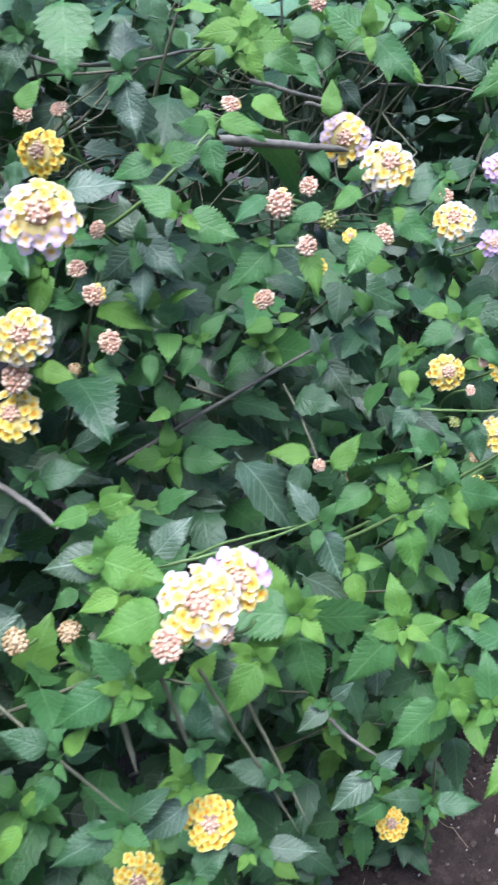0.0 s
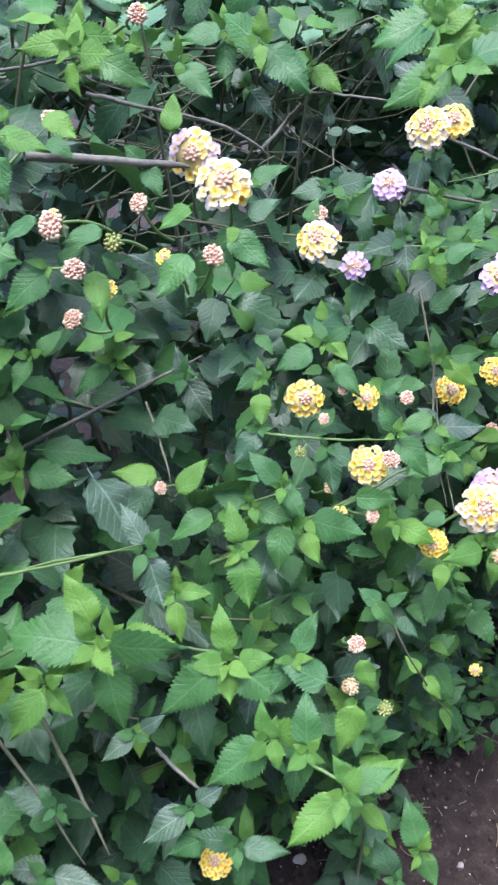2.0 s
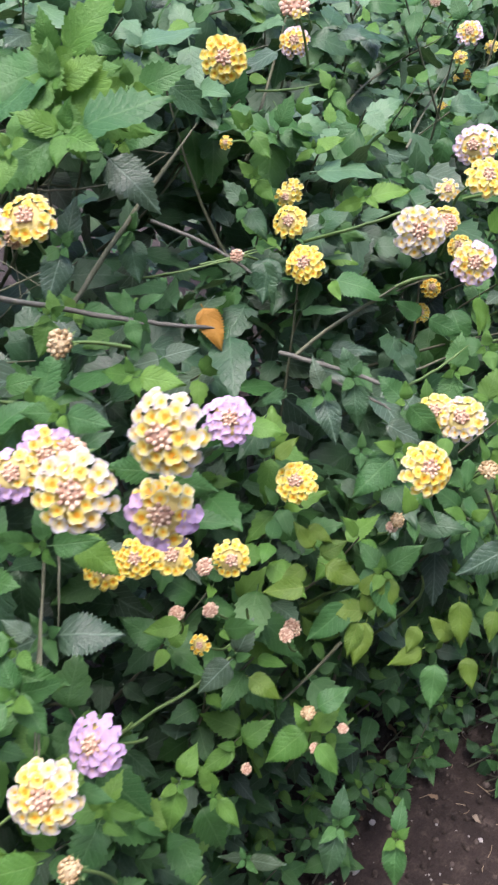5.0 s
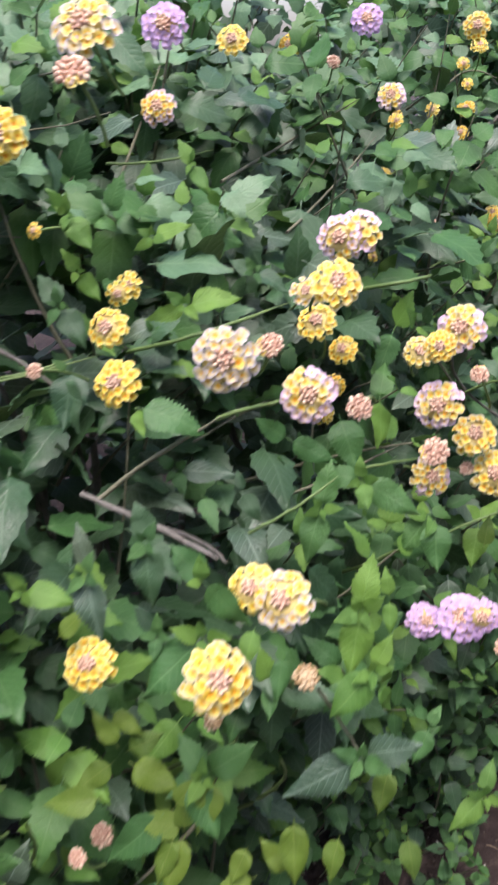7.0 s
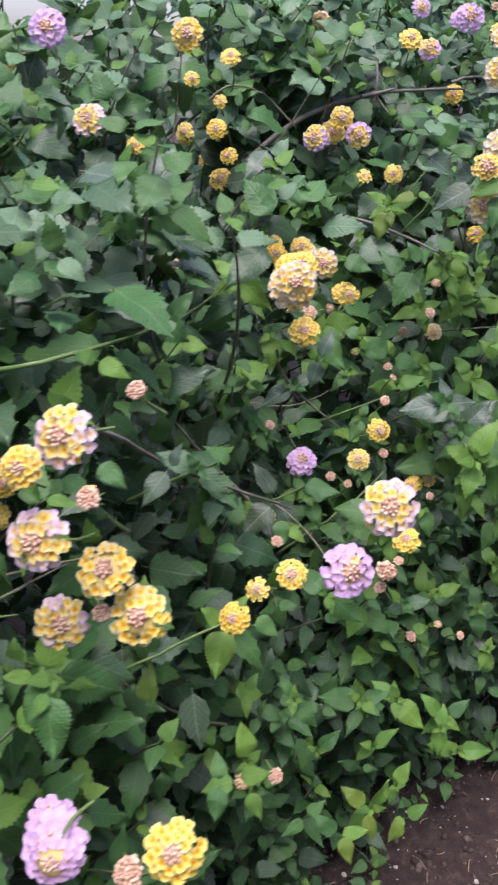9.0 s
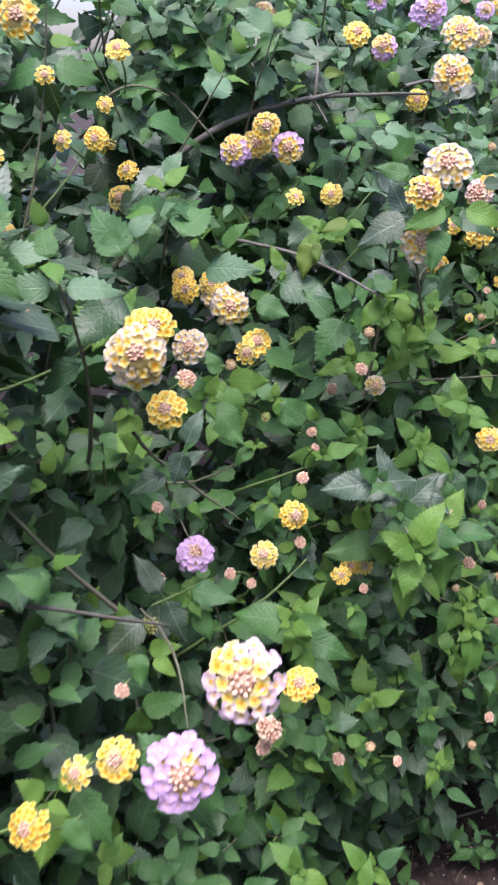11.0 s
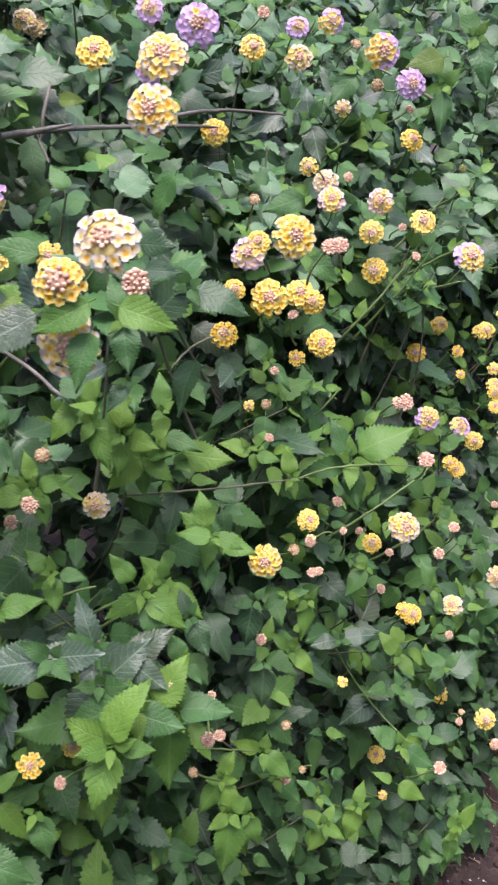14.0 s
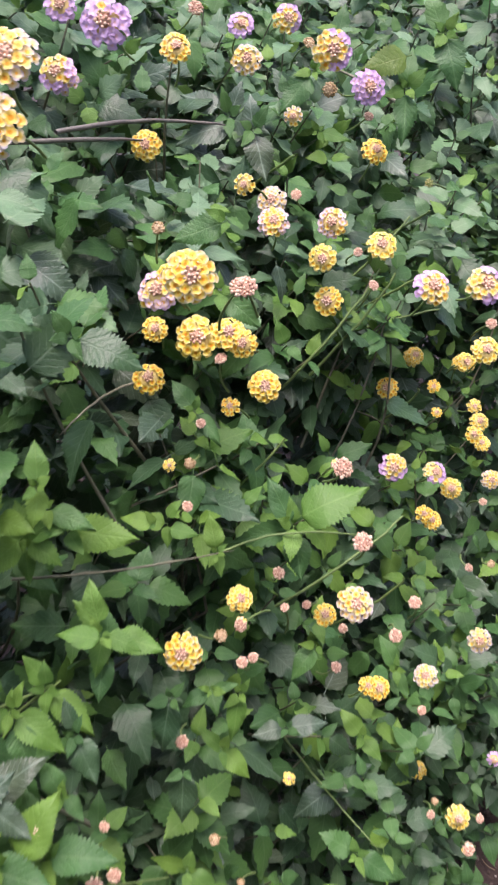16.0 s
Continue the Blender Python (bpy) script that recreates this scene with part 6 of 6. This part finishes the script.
def thin_crown(p):
    """Where the crown is low and thin, so that the sky shows between the shoots."""
    x, y, z = p[:, 0], p[:, 1], p[:, 2]
    band = (x > 0.72 + 0.92 * y) & (x < 1.40 + 0.92 * y) & (z > 1.135)
    return band & ((y > 0.62) | ((y > 0.34) & (RNG.random(len(p)) < 0.5)))


OUT_FACE, OUT_TOP = np.array((-0.35, -0.60, 0.62)), np.array((-0.3, -0.40, 0.8))
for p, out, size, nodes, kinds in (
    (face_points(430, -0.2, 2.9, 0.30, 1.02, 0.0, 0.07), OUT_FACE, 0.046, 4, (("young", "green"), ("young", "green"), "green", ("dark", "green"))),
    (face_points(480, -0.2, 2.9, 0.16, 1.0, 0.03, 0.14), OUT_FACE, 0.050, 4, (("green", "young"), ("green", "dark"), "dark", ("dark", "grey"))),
    # upper face: pale kinds carry the painted sky sheen
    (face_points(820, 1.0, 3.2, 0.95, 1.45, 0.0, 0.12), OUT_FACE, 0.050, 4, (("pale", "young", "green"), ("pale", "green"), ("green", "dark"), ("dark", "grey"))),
    # low face: no young tones, the shade near the foot is painted by darker leaves
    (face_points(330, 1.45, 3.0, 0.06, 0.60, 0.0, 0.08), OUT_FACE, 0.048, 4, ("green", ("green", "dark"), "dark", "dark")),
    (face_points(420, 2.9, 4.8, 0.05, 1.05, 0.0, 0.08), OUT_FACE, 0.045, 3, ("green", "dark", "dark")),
    (low_points(70, 0.75, 1.55, 0.25, 0.36, 0.05, 0.16), OUT_TOP, 0.042, 4, (("young", "green"), "green", ("green", "dark"), "dark")),
    (low_points(60, 1.45, 2.15, 0.15, 0.30, 0.04, 0.14), OUT_TOP, 0.036, 3, (("young", "green"), "green", "dark")),
    # crown top: brightness from the sky put into the pale leaf colour
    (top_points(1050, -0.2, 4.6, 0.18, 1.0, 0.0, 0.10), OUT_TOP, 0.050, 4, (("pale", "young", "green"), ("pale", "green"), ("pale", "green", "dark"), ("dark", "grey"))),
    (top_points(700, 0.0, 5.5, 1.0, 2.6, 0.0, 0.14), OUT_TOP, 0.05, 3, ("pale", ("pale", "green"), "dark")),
):
    ok = clear_of_heads(p, 1.6) & clear_of_own(p) & off_the_way(p, 0.42) & ~hollow(p) & ~(thin_crown(p) & (p[:, 1] > 0.62))
    p = p[ok]
    grow_shoots(len(p), p, np.tile(out, (len(p), 1)), size, nodes, kinds)



def loose_leaves(p, size, kinds):
    n = len(p)
    way = unit(np.array((-0.22, -0.30, -0.12)) + RNG.normal(0, 0.55, (n, 3)) * np.array((1.0, 1.0, 0.6)))
    up = unit(np.array((-0.30, -0.30, 0.85)) + RNG.normal(0, 0.42, (n, 3)))
    for i in range(n):
        k = kinds[RNG.integers(len(kinds))]
        LEAVES[k].append((p[i], way[i], up[i], size * RNG.uniform(0.6, 1.25)))


# filler is mostly dark leaves, so the shaded inside is partly painted in
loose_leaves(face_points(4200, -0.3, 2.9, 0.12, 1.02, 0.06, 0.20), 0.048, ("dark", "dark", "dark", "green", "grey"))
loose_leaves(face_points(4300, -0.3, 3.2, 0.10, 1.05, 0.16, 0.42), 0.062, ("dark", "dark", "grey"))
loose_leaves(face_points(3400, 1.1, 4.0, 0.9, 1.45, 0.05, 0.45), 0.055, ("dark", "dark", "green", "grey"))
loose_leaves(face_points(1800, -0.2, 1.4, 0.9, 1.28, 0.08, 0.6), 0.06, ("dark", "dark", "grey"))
def deep_points(n, x0, x1, y0, y1, z0, z1):
    p = np.stack([RNG.uniform(x0, x1, n), RNG.uniform(y0, y1, n), RNG.uniform(z0, z1, n)], 1)
    return p[p[:, 2] < top(p[:, 0], p[:, 1]) - 0.10]


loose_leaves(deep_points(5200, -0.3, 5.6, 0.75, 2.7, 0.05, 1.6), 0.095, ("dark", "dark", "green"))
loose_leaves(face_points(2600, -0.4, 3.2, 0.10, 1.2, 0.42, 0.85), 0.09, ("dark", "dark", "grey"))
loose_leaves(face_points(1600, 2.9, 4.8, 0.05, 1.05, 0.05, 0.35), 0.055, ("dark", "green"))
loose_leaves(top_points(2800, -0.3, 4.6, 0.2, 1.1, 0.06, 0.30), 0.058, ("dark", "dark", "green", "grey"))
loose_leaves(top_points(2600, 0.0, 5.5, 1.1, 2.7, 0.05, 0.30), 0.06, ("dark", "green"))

for k, rows in LEAVES.items():
    if not rows:
        continue
    o, w, u = (np.array([r[i] for r in rows]) for i in range(3))
    s = np.array([r[3] for r in rows])
    ok = heads_open_above(o + w * s[:, None] * 0.5) & clear_of_heads(o + w * s[:, None] * 0.55, 1.15) & clear_of_heads(o + w * s[:, None], 1.0) & clear_of_own(o + w * s[:, None] * 0.5) & (o[:, 2] > 0.03) & off_the_way(o + w * s[:, None] * 0.8, 0.40) & ~hollow(o) & ~thin_crown(o)
    o, w, u, s = o[ok], w[ok], u[ok], s[ok]
    more = [r[1:] for r in EXTRA if r[0] == k]
    if more:
        mo, mw, mu = (np.array([r[i] for r in more]) for i in range(3))
        ms = np.array([r[3] for r in more])
        ok = clear_of_heads(mo + mw * ms[:, None] * 0.55, 1.0)
        o, w, u, s = np.concatenate([mo[ok], o]), np.concatenate([mw[ok], w]), np.concatenate([mu[ok], u]), np.concatenate([ms[ok], s])
    near = (o[:, 0] < 2.7) & (o[:, 1] < front(o[:, 0], o[:, 2]) + 0.05) & (o[:, 2] < 1.12)
    deep = (o[:, 1] > front(o[:, 0], o[:, 2]) + 0.28) & (o[:, 2] < top(o[:, 0], o[:, 1]) - 0.13)
    which = np.array([shrub_at(x) for x in o[:, 0]])
    single = near & (RNG.random(len(o)) < {"young": 0.30, "green": 0.22, "dark": 0.15, "grey": 0.12, "pale": 0.2, "olive": 1.0, "rust": 1.0}[k])
    for sh in range(len(SHRUBS)):
        idx = np.nonzero(single & (which == sh))[0][:70]
        single[which == sh] = False
        single[idx] = True
        back = Matrix.Translation(-SHRUBS[sh].location)
        for i in idx:
            part("leaf", FINE_MESH[k][int(RNG.integers(6))], SHRUBS[sh], back @ leaf_matrix(o[i], w[i], u[i], s[i]))
        for sel, lod in ((near, MIDDLE), (~near & ~deep, COARSE), (deep, ROUGH)):
            rest = np.nonzero(sel & ~single & (which == sh))[0]
            if len(rest):
                me = leaf_mass("foliage", o[rest] - np.array(SHRUBS[sh].location), w[rest], u[rest], s[rest], MATS[k], lod, RNG)
                tagged(part("foliage", me, SHRUBS[sh]), kind="stuff")

def woody_frame():
    """The branches that carry each shrub, from its foot up under the crown, and the dry twigs tangled in the gap."""
    for sh, s in enumerate(SHRUBS):
        at = np.array(s.location)
        for k in range(9):
            tip = at + np.array((RNG.uniform(-0.35, 0.35), RNG.uniform(-0.12, 0.30), RNG.uniform(0.65, 0.95)))
            foot = at + np.array((RNG.normal(0, 0.04), RNG.normal(0, 0.04), -0.02))
            p = bend(foot, tip, ((tip[0] - at[0]) * 0.18, (tip[1] - at[1]) * 0.18, 0.10), 12, 0.006, RNG)
            co, fa = tube(p - at, np.linspace(0.0075, 0.0022, 12) * RNG.uniform(0.7, 1.2), 7)
            part("branch", mesh_from("branch", co, fa, M_WOOD), s, None, "bare grey-brown woody branch")
    for k in range(130):
        a = np.array((RNG.uniform(0.35, 0.95), RNG.uniform(0.40, 0.62), RNG.uniform(0.90, 1.06)))
        d = np.array((RNG.normal(0, 1.0), RNG.normal(0, 0.6), RNG.normal(0.1, 0.35)))
        b = a + d / np.linalg.norm(d) * RNG.uniform(0.08, 0.24)
        TWIGS[shrub_at(float(a[0]))].append(tube(bend(a, b, RNG.normal(0, 0.010, 3), 7, 0.002, RNG), np.linspace(1.0, 0.45, 7) * RNG.uniform(0.0006, 0.0016), 5))


def long_stems():
    """Long green flowering stems that lean out of the leaves."""
    for k in range(60):
        x, z = RNG.uniform(0.55, 2.5), RNG.uniform(0.70, 1.12)
        tip = np.array((x, float(front(np.array([x]), np.array([z]))[0]) - 0.01, z))
        foot = tip + np.array((RNG.uniform(-0.16, 0.05), RNG.uniform(0.06, 0.14), RNG.uniform(-0.17, -0.05)))
        p = bend(foot, tip, (0.0, -0.02, 0.015), 10, 0.0006, RNG)
        if not (clear_of_heads(p, 0.9) & off_the_way(p, 0.42)).all():
            continue
        sh = shrub_at(x)
        co, fa = tube(p - np.array(SHRUBS[sh].location), np.linspace(0.0017, 0.0010, 10), 6)
        part("stem", mesh_from("stem", co, fa, M_STALK), SHRUBS[sh], None, "slender green stem")


woody_frame()
long_stems()
for sh, pieces in enumerate(TWIGS):
    if pieces:
        co, fa = join(pieces)
        tagged(part("twig_mass", mesh_from("twig_mass", co - np.array(SHRUBS[sh].location), fa, M_TWIG), SHRUBS[sh]), kind="stuff")


# ---- litter on the soil ----
def lump(name, mat, seed, flat=0.6):
    r = random.Random(seed)
    bm = bmesh.new()
    bmesh.ops.create_icosphere(bm, subdivisions=2, radius=1.0)
    for v in bm.verts:
        n = noise.noise(v.co * 1.3 + Vector((seed * 3.1, 0, 0)))
        v.co *= 1.0 + 0.38 * n
        v.co.z *= flat
        v.co.x *= r.uniform(0.97, 1.03)
    me = bpy.data.meshes.new(name)
    bm.to_mesh(me)
    bm.free()
    me.materials.append(mat)
    return me


STONE_MESH = [lump("stone", M_STONE, i, 0.45 + 0.08 * i) for i in range(4)]
for _i in range(130):
    _x, _y = RNG.uniform(0.75, 2.9), RNG.uniform(-0.05, 0.40)
    _s = RNG.uniform(0.0015, 0.0055) * (2.0 if _i % 9 == 0 else 1.0)
    _o = new("stone", STONE_MESH[_i % 4])
    _o.matrix_world = pose(_x, _y, 0.012 * noise.noise((_x * 4, _y * 4, 0)) + _s * 0.25, RNG.uniform(-20, 20), RNG.uniform(-20, 20), RNG.uniform(0, 360)) @ Matrix.Diagonal((_s, _s * RNG.uniform(0.6, 1.0), _s, 1))
    tagged(_o, "small pale stone lying on the dark soil", "stone", "stones on the soil")

DRY_MESH = [mesh_from("dry_leaf", co * np.array((1, 1, 2.2)), fa, M_DRY, uv) for co, fa, uv in FINE[:4]]
for _i in range(40):
    _x, _y = RNG.uniform(0.75, 2.8), RNG.uniform(0.0, 0.45)
    _o = new("dry_leaf", DRY_MESH[_i % 4])
    _o.matrix_world = pose(_x, _y, 0.012 + 0.012 * noise.noise((_x * 4, _y * 4, 0)), RNG.uniform(-25, 25), RNG.uniform(-30, 30), RNG.uniform(0, 360)) @ Matrix.Scale(RNG.uniform(0.012, 0.028), 4)
    tagged(_o, "curled dry brown leaf fallen on the soil", "dry leaf", "fallen leaves")


def litter_mass(name, mat, count, lo, hi, kind):
    pieces = []
    for i in range(count):
        x, y = RNG.uniform(0.7, 3.0), RNG.uniform(-0.08, 0.38)
        z = 0.012 * noise.noise((x * 4, y * 4, 0)) + 0.007 * noise.noise((x * 14, y * 14, 3))
        s = RNG.uniform(lo, hi)
        if kind == "straw":
            a = RNG.uniform(0, 6.28)
            d = np.array((math.cos(a), math.sin(a), RNG.uniform(-0.1, 0.25))) * s
            p = np.array((x, y, z + 0.003))
            pieces.append(tube(bend(p, p + d, RNG.normal(0, s * 0.08, 3), 4), np.full(4, 0.0007), 4))
        else:
            pieces.append(knob((x, y, z + s * 0.3), RNG.normal(0, 1, 3), s * RNG.uniform(0.6, 1.0), s))
    co, fa = join(pieces)
    return tagged(new(name, mesh_from(name, co, fa, mat, smooth=False)), {"straw": "scattered thin dry straw bits on the soil", "crumb": "loose brown crumbs of soil"}[kind], {"straw": "straw", "crumb": "soil crumbs"}[kind], kind="stuff")


litter_mass("soil_crumbs", M_CRUMB, 2800, 0.0012, 0.007, "crumb")
litter_mass("pale_grit", M_STONE, 900, 0.0008, 0.0026, "crumb")
litter_mass("straw_litter", M_STRAW, 260, 0.008, 0.035, "straw")


# ---- unseen wall, added to keep low sky light off the hedge's foot ----
def add_sky_blocker():
    bm = bmesh.new()
    bmesh.ops.create_cube(bm, size=1.0)
    for v in bm.verts:
        v.co = Vector((v.co.x * 14.0 + 1.0, v.co.y * 0.22 - 1.7, v.co.z * 2.5 + 1.25))
    bmesh.ops.bevel(bm, geom=bm.edges[:], offset=0.01, segments=2, affect="EDGES")
    me = bpy.data.meshes.new("sky_blocker")
    bm.to_mesh(me)
    bm.free()
    me.materials.append(M_PLASTER)
    tagged(new("sky_blocker", me), "plain unseen wall added to dim the hedge's lower face", "wall", kind="structure")


add_sky_blocker()
